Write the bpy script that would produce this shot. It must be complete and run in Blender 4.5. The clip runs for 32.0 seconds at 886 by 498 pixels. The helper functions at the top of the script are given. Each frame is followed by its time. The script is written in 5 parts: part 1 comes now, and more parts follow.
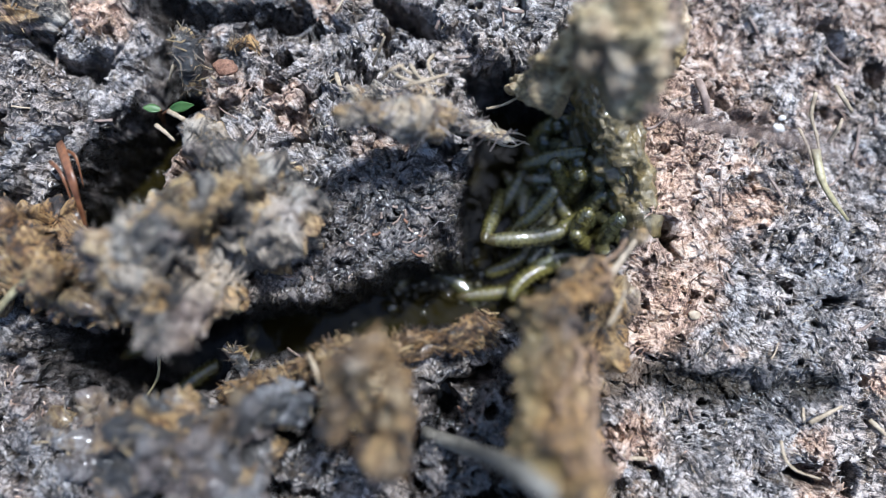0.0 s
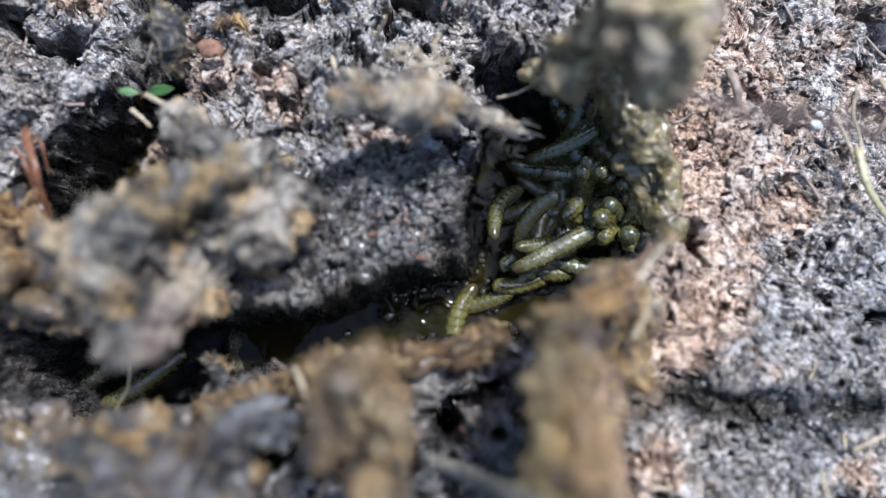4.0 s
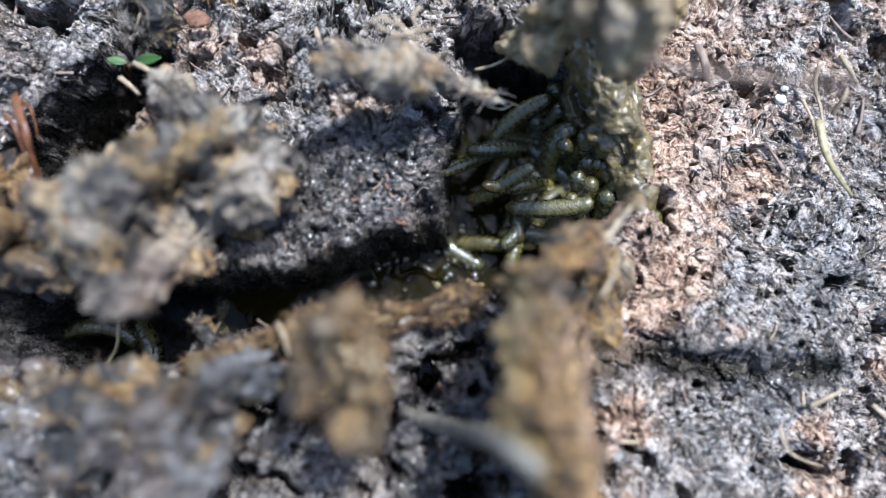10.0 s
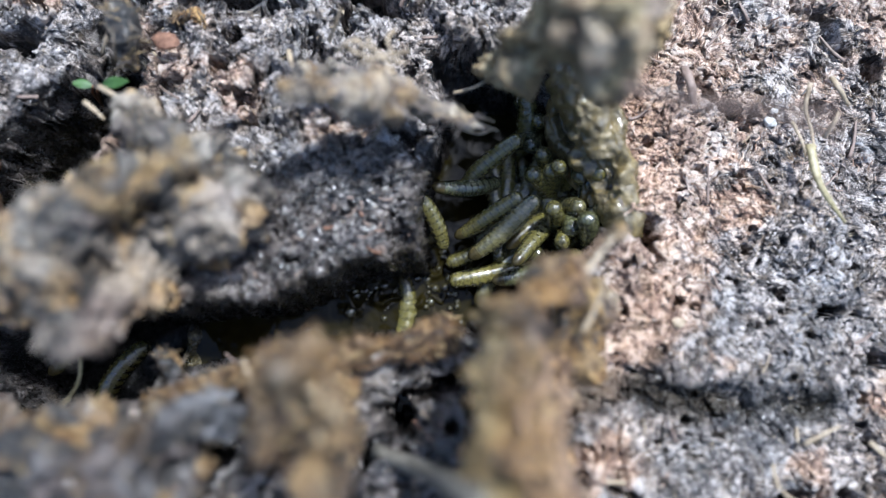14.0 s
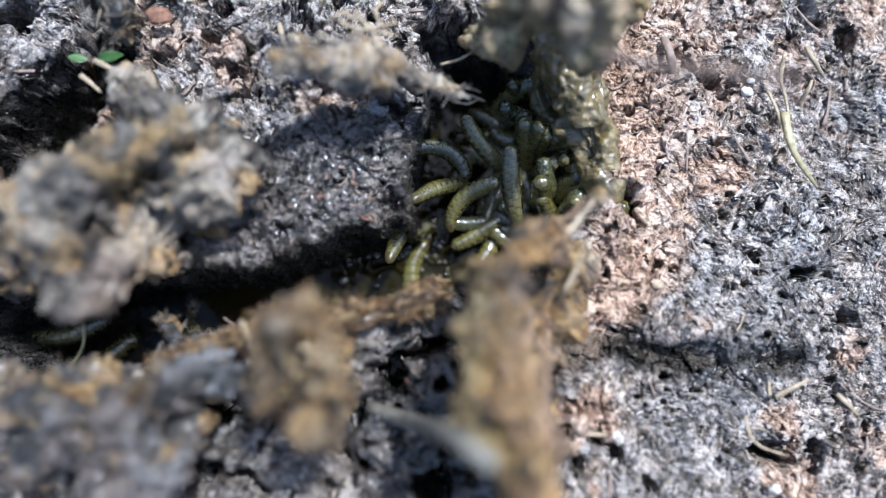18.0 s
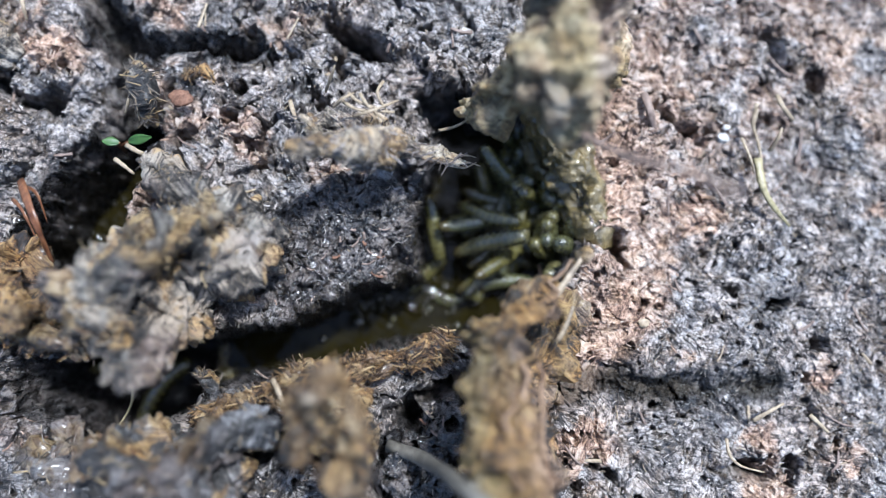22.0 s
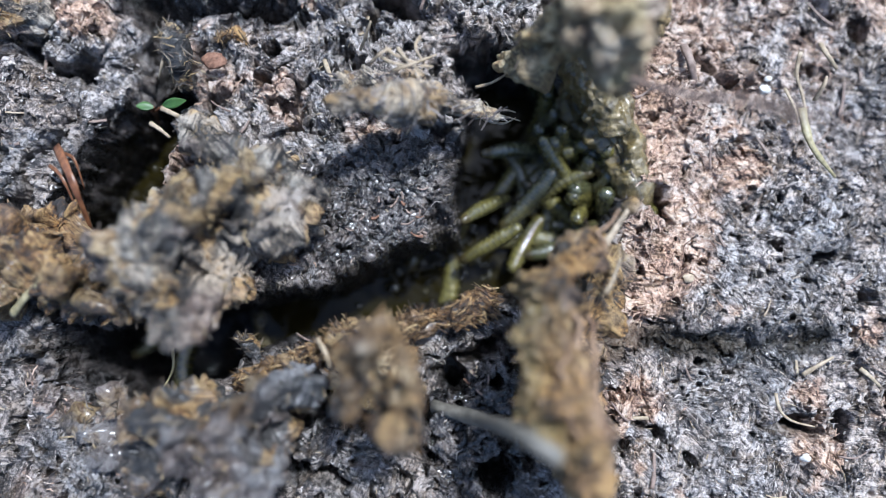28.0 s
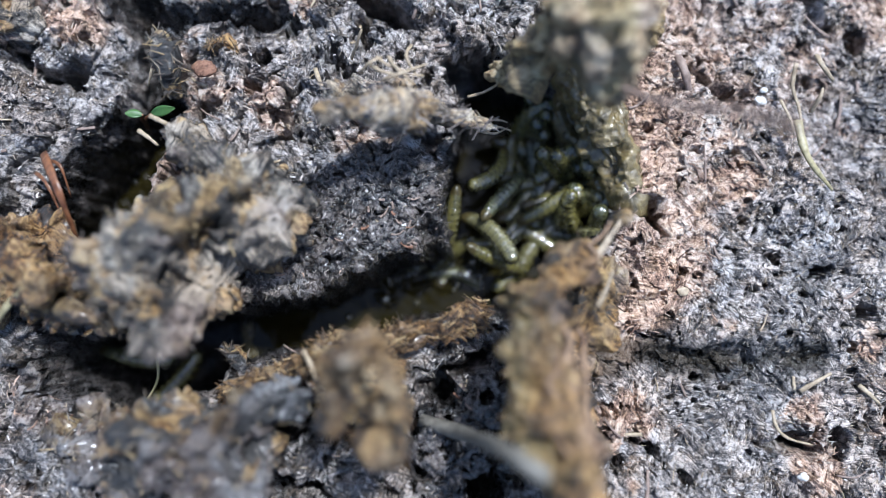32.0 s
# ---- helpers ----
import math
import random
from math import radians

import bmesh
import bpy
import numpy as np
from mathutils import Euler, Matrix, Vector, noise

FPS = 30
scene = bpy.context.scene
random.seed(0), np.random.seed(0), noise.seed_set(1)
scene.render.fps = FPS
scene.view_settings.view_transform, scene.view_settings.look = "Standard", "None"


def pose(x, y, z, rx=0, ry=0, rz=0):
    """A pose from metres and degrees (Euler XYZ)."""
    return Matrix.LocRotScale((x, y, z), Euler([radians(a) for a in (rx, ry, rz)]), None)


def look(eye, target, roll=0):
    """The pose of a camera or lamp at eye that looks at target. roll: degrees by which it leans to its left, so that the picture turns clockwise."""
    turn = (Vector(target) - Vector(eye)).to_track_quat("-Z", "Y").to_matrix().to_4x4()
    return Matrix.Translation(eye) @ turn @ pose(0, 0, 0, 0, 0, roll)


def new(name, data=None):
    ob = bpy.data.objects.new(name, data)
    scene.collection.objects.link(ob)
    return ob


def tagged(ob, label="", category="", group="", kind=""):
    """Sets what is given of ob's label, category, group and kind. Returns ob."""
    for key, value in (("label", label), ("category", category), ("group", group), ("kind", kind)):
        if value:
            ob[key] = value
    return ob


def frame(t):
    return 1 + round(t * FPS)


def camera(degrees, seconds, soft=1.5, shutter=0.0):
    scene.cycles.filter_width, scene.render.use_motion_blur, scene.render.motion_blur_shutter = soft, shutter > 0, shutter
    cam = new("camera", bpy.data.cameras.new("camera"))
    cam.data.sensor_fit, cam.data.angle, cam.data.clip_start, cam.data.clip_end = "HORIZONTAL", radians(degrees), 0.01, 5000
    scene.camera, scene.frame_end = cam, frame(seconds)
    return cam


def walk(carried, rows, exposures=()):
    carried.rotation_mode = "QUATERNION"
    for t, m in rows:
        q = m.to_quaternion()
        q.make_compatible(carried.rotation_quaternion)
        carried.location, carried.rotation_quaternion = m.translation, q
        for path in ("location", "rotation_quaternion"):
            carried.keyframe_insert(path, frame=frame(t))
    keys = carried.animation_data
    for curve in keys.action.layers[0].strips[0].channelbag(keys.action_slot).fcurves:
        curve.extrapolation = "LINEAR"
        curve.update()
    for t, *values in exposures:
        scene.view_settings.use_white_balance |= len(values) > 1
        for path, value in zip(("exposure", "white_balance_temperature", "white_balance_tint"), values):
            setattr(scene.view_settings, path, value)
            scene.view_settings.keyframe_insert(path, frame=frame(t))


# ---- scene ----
cam = camera(77.7, 32.0, soft=0.6)
METRES, EYE, TILT, LEAN, TURN = 0.19, 0.164, -82.0, 0.0, 0.0
ROWS = [
    (0.0, 0.0, 0.0, 0.0, 0.0, 0.0, -0.0),
    (0.5, 0.0045, -0.0025, -0.0017, -0.28, 0.17, -0.25),
    (1.0, 0.0012, 0.0036, -0.0056, -0.31, 0.09, -0.42),
    (1.5, -0.004, 0.0086, -0.0111, -0.14, -0.08, -0.57),
    (2.0, -0.0129, 0.0454, -0.0291, -0.37, 0.42, -0.73),
    (2.5, -0.0046, 0.0498, -0.0041, -0.16, 0.8, -0.81),
    (4.5, -0.0057, 0.0652, -0.0053, -0.15, 0.66, -0.88),
    (5.0, -0.0058, 0.0548, -0.0094, -0.23, 0.55, -0.92),
    (5.5, -0.0086, 0.0525, -0.0084, -0.27, 0.86, -0.94),
    (6.0, -0.0057, 0.0611, -0.0059, -0.03, 0.81, -0.96),
    (6.5, -0.0032, 0.0642, -0.0013, 0.13, 0.77, -0.99),
    (7.0, 0.0008, 0.0432, -0.0043, -0.19, 0.79, -1.04),
    (7.5, -0.0104, 0.0339, -0.0048, -0.32, 0.85, -1.04),
    (8.0, -0.0114, 0.0411, -0.0002, -0.02, 0.88, -1.09),
    (8.5, -0.0102, 0.0354, -0.0029, -0.04, 0.95, -1.1),
    (9.0, -0.0081, 0.0314, -0.0094, -0.02, 1.09, -1.13),
    (9.5, 0.0132, 0.0319, -0.0205, -0.6, 0.9, -1.08),
    (10.0, 0.0078, 0.0402, -0.0394, -1.08, 0.38, -1.04),
    (10.5, 0.0067, 0.051, -0.0393, -0.92, 0.54, -1.02),
    (11.0, 0.0016, 0.0499, -0.0389, -0.66, 0.58, -1.03),
    (11.5, -0.0127, 0.0349, -0.0367, -0.54, 0.91, -1.04),
    (12.0, 0.0017, 0.0199, -0.0332, -0.69, 1.03, -1.02),
    (12.5, 0.0106, 0.0235, -0.0265, -0.88, 0.95, -0.96),
    (13.0, 0.003, 0.0318, -0.0266, -0.84, 0.91, -0.91),
    (13.5, 0.0062, 0.0421, -0.0247, -0.64, 1.01, -0.92),
    (14.0, 0.0326, 0.0635, -0.0174, -1.08, 1.4, -0.95),
    (14.5, 0.033, 0.0588, -0.0227, -1.29, 1.76, -0.99),
    (16.5, 0.039, 0.0447, -0.0153, -1.14, 1.76, -0.92),
    (17.0, 0.0472, 0.0355, -0.0348, -1.71, 1.58, -0.81),
    (17.5, 0.0458, 0.057, -0.0511, -1.8, 0.02, -0.61),
    (18.0, 0.0382, 0.0399, -0.0374, -1.66, -0.22, -0.37),
    (18.5, 0.0387, 0.039, -0.0385, -1.53, -0.07, -0.21),
    (19.0, 0.031, 0.0569, -0.024, -1.05, -0.17, -0.12),
    (19.5, 0.0157, 0.036, -0.0422, -0.86, -0.39, -0.03),
    (20.0, 0.0167, 0.0104, 0.0193, -0.81, -1.59, 0.5),
    (20.5, -0.0006, 0.0083, 0.041, -0.64, -1.35, 1.03),
    (21.0, -0.0128, -0.022, 0.0334, -0.63, -0.93, 1.27),
    (21.5, 0.0093, -0.0066, 0.0465, -0.62, -1.03, 1.48),
    (22.0, 0.0423, -0.0228, 0.0495, -0.89, -2.3, 2.16),
    (22.5, 0.0451, -0.0116, 0.0275, -0.19, -3.62, 2.67),
    (23.0, 0.0326, -0.0053, 0.0129, 0.26, -3.45, 3.02),
    (23.5, 0.0251, -0.0136, -0.0062, 0.43, -3.83, 3.22),
    (24.0, 0.0214, -0.0111, -0.007, 0.56, -3.8, 3.36),
    (24.5, 0.0414, -0.0408, 0.0256, 0.64, -4.08, 3.59),
    (25.0, 0.0072, -0.0477, 0.0356, -0.05, -2.51, 4.01),
    (25.5, -0.0011, -0.0281, 0.0298, -0.1, -2.12, 3.96),
    (27.5, -0.0027, -0.0101, 0.0149, -0.17, -2.84, 3.6),
    (28.0, -0.0004, -0.0155, 0.0081, -0.28, -2.85, 3.39),
    (28.5, 0.0013, -0.0133, 0.0052, -0.2, -2.74, 3.32),
    (29.0, 0.0012, -0.0072, 0.0047, -0.03, -2.69, 3.23),
    (29.5, 0.0075, -0.0195, 0.0038, -0.05, -2.62, 3.12),
    (30.0, 0.0161, -0.0089, 0.0023, -0.59, -2.33, 3.09),
    (30.5, 0.0139, 0.0013, 0.0148, -0.58, -2.09, 3.13),
    (31.0, 0.0143, 0.0034, 0.0085, -0.35, -1.94, 3.1),
    (31.5, 0.0144, -0.0042, 0.0091, -0.17, -1.84, 3.03),
    (32.0, 0.0127, -0.0052, 0.0077, -0.12, -1.76, 2.99),
]

EXPOSURES = [(0.0, 0.70, 5220, 7), (2.5, 0.70, 5220, 7), (5.0, 0.80, 5240, 7), (18.0, 0.82, 5200, 7), (20.0, 0.74, 5160, 7), (25.5, 0.72, 5130, 7), (27.5, 0.65, 5140, 7), (32.0, 0.65, 5140, 7)]
walk(cam, [(t, pose(0, 0, EYE, TILT, LEAN, TURN) @ pose(METRES * x, METRES * y, METRES * z, 90 + pitch, roll, yaw)) for t, x, y, z, yaw, pitch, roll in ROWS], EXPOSURES)
# close-focus phone lens: shallow depth of field, focus on the broken crust
cam.data.dof.use_dof = True
cam.data.dof.focus_distance = 0.1245
cam.data.dof.aperture_fstop = 2.9

# ---- light: hazy daylight ----
world = bpy.data.worlds.new("sky")
scene.world = world
world.use_nodes = True
wn = world.node_tree.nodes
sky = wn.new("ShaderNodeTexSky")
sky.sky_type = "NISHITA"
sky.sun_disc = False
sky.dust_density = 3.0
sky.ozone_density = 0.6
SUN_AZIMUTH, SUN_HEIGHT = radians(35), radians(59)
sky.sun_elevation = SUN_HEIGHT
sky.sun_rotation = SUN_AZIMUTH
wn["Background"].inputs["Strength"].default_value = 0.125
world.node_tree.links.new(sky.outputs[0], wn["Background"].inputs["Color"])
sun = new("sun", bpy.data.lights.new("sun", "SUN"))
sun.data.energy = 4.3
sun.data.angle = radians(4)
sun.data.color = (1.0, 0.93, 0.84)
sun.matrix_basis = look((4 * math.sin(SUN_AZIMUTH) * math.cos(SUN_HEIGHT), 4 * math.cos(SUN_AZIMUTH) * math.cos(SUN_HEIGHT), 4 * math.sin(SUN_HEIGHT)), (0, 0, 0))


# ---- helpers of this scene ----
def lattice(ix, iy, iz, seed):
    h = (ix * 374761393 + iy * 668265263 + iz * 1274126177 + seed * 974634533) & 0xFFFFFFFF
    h = ((h ^ (h >> 13)) * 1274126177) & 0xFFFFFFFF
    h = ((h ^ (h >> 16)) * 2246822519) & 0xFFFFFFFF
    return h ^ (h >> 15)


def field(x, y, z=0.0, size=0.01, seed=0):
    """Gradient noise of about -1 to 1, with lumps of the given size in metres."""
    x, y, z = np.broadcast_arrays(np.asarray(x, float) / size + 91.3, np.asarray(y, float) / size + 47.9, np.asarray(z, float) / size + 13.7)
    ix, iy, iz = np.floor(x).astype(np.int64), np.floor(y).astype(np.int64), np.floor(z).astype(np.int64)
    fx, fy, fz = x - ix, y - iy, z - iz
    u, v, w = [f * f * f * (f * (f * 6 - 15) + 10) for f in (fx, fy, fz)]
    out = 0.0
    for a in (0, 1):
        for b in (0, 1):
            for c in (0, 1):
                h = lattice(ix + a, iy + b, iz + c, seed)
                gx, gy, gz = (h & 1023) / 511.5 - 1, ((h >> 10) & 1023) / 511.5 - 1, ((h >> 20) & 1023) / 511.5 - 1
                wt = (u if a else 1 - u) * (v if b else 1 - v) * (w if c else 1 - w)
                out = out + wt * (gx * (fx - a) + gy * (fy - b) + gz * (fz - c))
    return out * 1.5


def smooth(a, b, v):
    f = np.clip((v - a) / (b - a), 0, 1)
    return f * f * (3 - 2 * f)


def line_gap(x, y, pts):
    """Distance to a chain of points (x, y, _, r), less the radius there."""
    best = np.full(np.shape(x), 9.0)
    if len(pts) == 1:
        return np.hypot(x - pts[0][0], y - pts[0][1]) - pts[0][3]
    for (ax, ay, _, ar), (bx, by, _, br) in zip(pts, pts[1:]):
        dx, dy = bx - ax, by - ay
        f = np.clip(((x - ax) * dx + (y - ay) * dy) / (dx * dx + dy * dy + 1e-12), 0, 1)
        best = np.minimum(best, np.hypot(x - ax - f * dx, y - ay - f * dy) - (ar + f * (br - ar)))
    return best


def part(name, mesh, material, parent, label=""):
    """Links a mesh (or a bmesh) as one object under a thing or a part."""
    if isinstance(mesh, bmesh.types.BMesh):
        bm, mesh = mesh, bpy.data.meshes.new(name)
        bm.to_mesh(mesh)
        bm.free()
        mesh.shade_smooth()
    if not mesh.materials:
        mesh.materials.append(material)
    ob = new(name, mesh)
    ob.parent = parent
    return tagged(ob, label)


def thing(name, at, label, category, group="", kind=""):
    ob = new(name)
    ob.empty_display_size = 0.003
    ob.location = at
    return tagged(ob, label, category, group, kind)


def mesh_of(name, verts, faces, flat=False):
    me = bpy.data.meshes.new(name)
    me.from_pydata([tuple(v) for v in verts], [], faces)
    me.update()
    if not flat:
        me.shade_smooth()
    return me


def grid_mesh(name, X, Y, Z):
    ny, nx = X.shape
    me = bpy.data.meshes.new(name)
    co = np.stack([X, Y, Z], -1).reshape(-1, 3).astype(np.float32)
    i = (np.arange(ny - 1)[:, None] * nx + np.arange(nx - 1)[None, :]).ravel()
    quads = np.stack([i, i + 1, i + nx + 1, i + nx], -1).astype(np.int32)
    me.vertices.add(len(co))
    me.vertices.foreach_set("co", co.ravel())
    me.loops.add(quads.size)
    me.loops.foreach_set("vertex_index", quads.ravel())
    me.polygons.add(len(quads))
    me.polygons.foreach_set("loop_start", np.arange(0, quads.size, 4, dtype=np.int32))
    me.update(calc_edges=True)
    me.shade_smooth()
    return me


def give(me, name, values):
    at = me.attributes.new(name, "FLOAT", "POINT")
    at.data.foreach_set("value", np.asarray(values, np.float32).ravel())


def tube(points, radii, sides=8, flat=1.0):
    """A closed, tapered tube through the points; flat squashes it across."""
    bm = bmesh.new()
    pts = [Vector(p) for p in points]
    rings = []
    for i, p in enumerate(pts):
        d = (pts[min(i + 1, len(pts) - 1)] - pts[max(i - 1, 0)]).normalized()
        side = d.cross(Vector((0, 0, 1)))
        side = side.normalized() if side.length > 1e-3 else Vector((1, 0, 0))
        up = side.cross(d)
        r = radii[i] if not isinstance(radii, float) else radii
        rings.append([bm.verts.new(p + r * (math.cos(a) * side + flat * math.sin(a) * up)) for a in [6.2832 * k / sides for k in range(sides)]])
    for a, b in zip(rings, rings[1:]):
        for k in range(sides):
            bm.faces.new((a[k], a[(k + 1) % sides], b[(k + 1) % sides], b[k]))
    bm.faces.new(rings[0][::-1])
    bm.faces.new(rings[-1])
    bmesh.ops.recalc_face_normals(bm, faces=bm.faces)
    return bm


def arc(points, n=12):
    """A smooth run of n points through three control points or more."""
    pts = np.array(points, float)
    s = np.linspace(0, len(pts) - 1, n)
    out = []
    for v in s:
        i = min(int(v), len(pts) - 2)
        f = v - i
        p0, p1, p2, p3 = pts[max(i - 1, 0)], pts[i], pts[i + 1], pts[min(i + 2, len(pts) - 1)]
        out.append(0.5 * (2 * p1 + (p2 - p0) * f + (2 * p0 - 5 * p1 + 4 * p2 - p3) * f * f + (3 * p1 - p0 - 3 * p2 + p3) * f ** 3))
    return out


# ---- materials ----
class Nodes:
    """A small writer of node materials."""

    def __init__(self, name):
        self.mat = bpy.data.materials.new(name)
        self.mat.use_nodes = True
        self.tree = self.mat.node_tree
        self.bsdf = self.tree.nodes["Principled BSDF"]
        self.pos = self.add("ShaderNodeTexCoord").outputs["Object"]

    def add(self, kind, **values):
        node = self.tree.nodes.new(kind)
        for key, value in values.items():
            node.inputs[key.replace("_", " ")].default_value = value
        return node

    def link(self, a, b):
        self.tree.links.new(a, b)

    def noise(self, scale, detail=6.0, rough=0.6, warp=0.0, stretch=None, turn=0.0):
        node = self.add("ShaderNodeTexNoise", Scale=scale, Detail=detail, Roughness=rough, Distortion=warp)
        src = self.pos
        if stretch:
            spin = self.add("ShaderNodeMapping", Rotation=(0.0, 0.0, radians(turn)))
            self.link(src, spin.inputs["Vector"])
            mp = self.add("ShaderNodeMapping", Scale=stretch)
            self.link(spin.outputs[0], mp.inputs["Vector"])
            src = mp.outputs[0]
        self.link(src, node.inputs["Vector"])
        return node.outputs["Fac"]

    def ramp(self, fac, stops):
        node = self.add("ShaderNodeValToRGB")
        el = node.color_ramp.elements
        while len(el) < len(stops):
            el.new(0.5)
        for e, (p, c) in zip(el, stops):
            e.position, e.color = p, (c, c, c, 1) if isinstance(c, (int, float)) else (*c, 1)
        self.link(fac, node.inputs[0])
        return node.outputs[0]

    def mix(self, fac, a, b, blend="MIX"):
        node = self.tree.nodes.new("ShaderNodeMix")
        node.data_type, node.blend_type = "RGBA", blend
        for sock, v in ((node.inputs[0], fac), (node.inputs[6], a), (node.inputs[7], b)):
            if isinstance(v, bpy.types.NodeSocket):
                self.link(v, sock)
            elif isinstance(v, tuple):
                sock.default_value = (*v, 1)
            elif sock != node.inputs[0]:
                sock.default_value = (v, v, v, 1)
            else:
                sock.default_value = v
        return node.outputs[2]

    def sums(self, op, a, b, c=None):
        node = self.tree.nodes.new("ShaderNodeMath")
        node.operation = op
        for sock, v in zip(node.inputs, (a, b, c)):
            if isinstance(v, bpy.types.NodeSocket):
                self.link(v, sock)
            elif v is not None:
                sock.default_value = v
        return node.outputs[0]

    def attribute(self, name):
        node = self.tree.nodes.new("ShaderNodeAttribute")
        node.attribute_name = name
        return node.outputs["Fac"]

    def bump(self, height, distance, strength=1.0, base=None):
        node = self.add("ShaderNodeBump", Strength=strength, Distance=distance)
        self.link(height, node.inputs["Height"])
        if base is not None:
            self.link(base, node.inputs["Normal"])
        self.link(node.outputs[0], self.bsdf.inputs["Normal"])
        return node.outputs[0]

    def put(self, socket, v):
        s = self.bsdf.inputs[socket]
        if isinstance(v, bpy.types.NodeSocket):
            self.link(v, s)
        else:
            s.default_value = (*v, 1) if isinstance(v, tuple) and len(v) == 3 else v


def dung_material(name, dark, mid, light, pale, straw_share=0.5, patch=210, share=0.34):
    """Fibrous dung: dry and grey-tan or wet and dark by the mesh's own wet, tan and olive fields; recesses also carry
    painted shade.
    """
    n = Nodes(name)
    wet, tan, olive, shaded_mud = n.attribute("wet"), n.attribute("tan"), n.attribute("olive"), n.attribute("shaded_mud")
    coarse = n.noise(patch, 4, 0.6, 0.5)
    grain = n.noise(1000, 6, 0.72, 0.25)
    lay = n.ramp(n.noise(120, 2, 0.5), [(0.46, 0.0), (0.54, 1.0)])
    fibre_a = n.noise(1500, 4, 0.62, 0.35, (1.0, 0.09, 0.5), 25)
    fibre_b = n.noise(1500, 4, 0.62, 0.35, (0.09, 1.0, 0.5), 10)
    fibre_c = n.noise(1500, 4, 0.62, 0.35, (0.09, 1.0, 0.5), 50)
    lay_c = n.ramp(n.noise(150, 2, 0.5, 0.4), [(0.50, 0.0), (0.56, 1.0)])
    fibre = n.mix(lay_c, n.mix(lay, fibre_a, fibre_b), fibre_c)
    fine = n.noise(3400, 3, 0.6, 0.5)
    spread = n.sums("ADD", n.sums("ADD", n.sums("MULTIPLY", coarse, share), n.sums("MULTIPLY", grain, 0.52 - share)), n.sums("ADD", n.sums("MULTIPLY", fibre, 0.30), n.sums("MULTIPLY", fine, 0.18)))
    col = n.ramp(spread, [(0.45, dark), (0.487, mid), (0.515, light), (0.55, pale)])
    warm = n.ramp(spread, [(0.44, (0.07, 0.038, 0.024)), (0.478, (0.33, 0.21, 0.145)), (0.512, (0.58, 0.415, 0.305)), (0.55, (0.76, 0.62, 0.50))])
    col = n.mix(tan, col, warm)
    straw = n.ramp(n.noise(1.3 * patch, 4, 0.55, 0.8), [(0.51, 0.0), (0.56, 1.0)])
    col = n.mix(n.sums("MULTIPLY", straw, straw_share), col, n.ramp(fibre, [(0.42, (0.17, 0.085, 0.022)), (0.58, (0.50, 0.34, 0.13))]))
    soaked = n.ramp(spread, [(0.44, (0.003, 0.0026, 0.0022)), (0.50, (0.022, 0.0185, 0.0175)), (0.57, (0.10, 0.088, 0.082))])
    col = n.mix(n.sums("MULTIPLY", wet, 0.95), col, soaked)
    green = n.ramp(spread, [(0.44, (0.030, 0.022, 0.006)), (0.5, (0.105, 0.080, 0.022)), (0.57, (0.24, 0.19, 0.075))])
    col = n.mix(olive, col, green)
    # near-black recess tone: wet interior with the shade of the hollows mixed in
    col = n.mix(n.sums("MULTIPLY", shaded_mud, 0.85), col, n.ramp(spread, [(0.46, (0.003, 0.0025, 0.002)), (0.56, (0.020, 0.016, 0.011))]))
    area = n.noise(55, 3, 0.55, 0.6)
    col = n.mix(1.0, col, n.ramp(area, [(0.40, (1.0, 0.93, 0.87)), (0.50, (0.96, 0.94, 0.93)), (0.60, (0.84, 0.87, 0.91))]), "MULTIPLY")
    n.put("Base Color", col)
    spot = n.sums("ADD", n.sums("MULTIPLY", n.noise(300, 4, 0.6, 0.4), 0.5), n.sums("SUBTRACT", 0.75, n.sums("MULTIPLY", area, 1.0)))
    dry_rough = n.ramp(spot, [(0.42, 0.52), (0.52, 0.68), (0.62, 0.9)])
    dry_rough = n.mix(tan, dry_rough, 0.78)
    wet_rough = n.ramp(grain, [(0.40, 0.14), (0.60, 0.40)])
    n.put("Roughness", n.mix(n.sums("MAXIMUM", n.sums("MAXIMUM", wet, shaded_mud), olive), dry_rough, wet_rough))
    n.put("Specular IOR Level", n.mix(shaded_mud, 0.75, 0.25))
    first = n.bump(n.noise(800, 6, 0.72, 0.2), 0.0003)
    second = n.bump(fibre, 0.0010, 0.9, first)
    n.bump(n.noise(2800, 4, 0.7, 0.1), 0.0005, 0.9, second)
    n.put("Coat Weight", n.sums("MAXIMUM", n.mix(tan, n.ramp(spot, [(0.45, 0.18), (0.6, 0.02)]), 0.0), n.sums("MULTIPLY", n.sums("MULTIPLY", wet, 0.5), n.sums("SUBTRACT", 1.0, shaded_mud))))
    n.put("Coat Roughness", n.mix(wet, 0.30, 0.14))
    return n.mat


CRUST = dung_material("dung_crust", (0.022, 0.018, 0.016), (0.125, 0.107, 0.096), (0.35, 0.308, 0.28), (0.66, 0.60, 0.55), 0.18)
KNOB = dung_material("lump_dung", (0.07, 0.052, 0.018), (0.23, 0.175, 0.070), (0.40, 0.31, 0.145), (0.58, 0.48, 0.28), 0.4, 130, 0.45)
CLOD = dung_material("dung_clod", (0.009, 0.007, 0.005), (0.054, 0.044, 0.034), (0.18, 0.148, 0.108), (0.45, 0.385, 0.295), 0.75, 70, 0.46)
BLUE_CLOD = dung_material("grey_clod_dung", (0.007, 0.006, 0.0055), (0.038, 0.036, 0.034), (0.12, 0.112, 0.106), (0.30, 0.283, 0.27), 0.9, 60, 0.46)
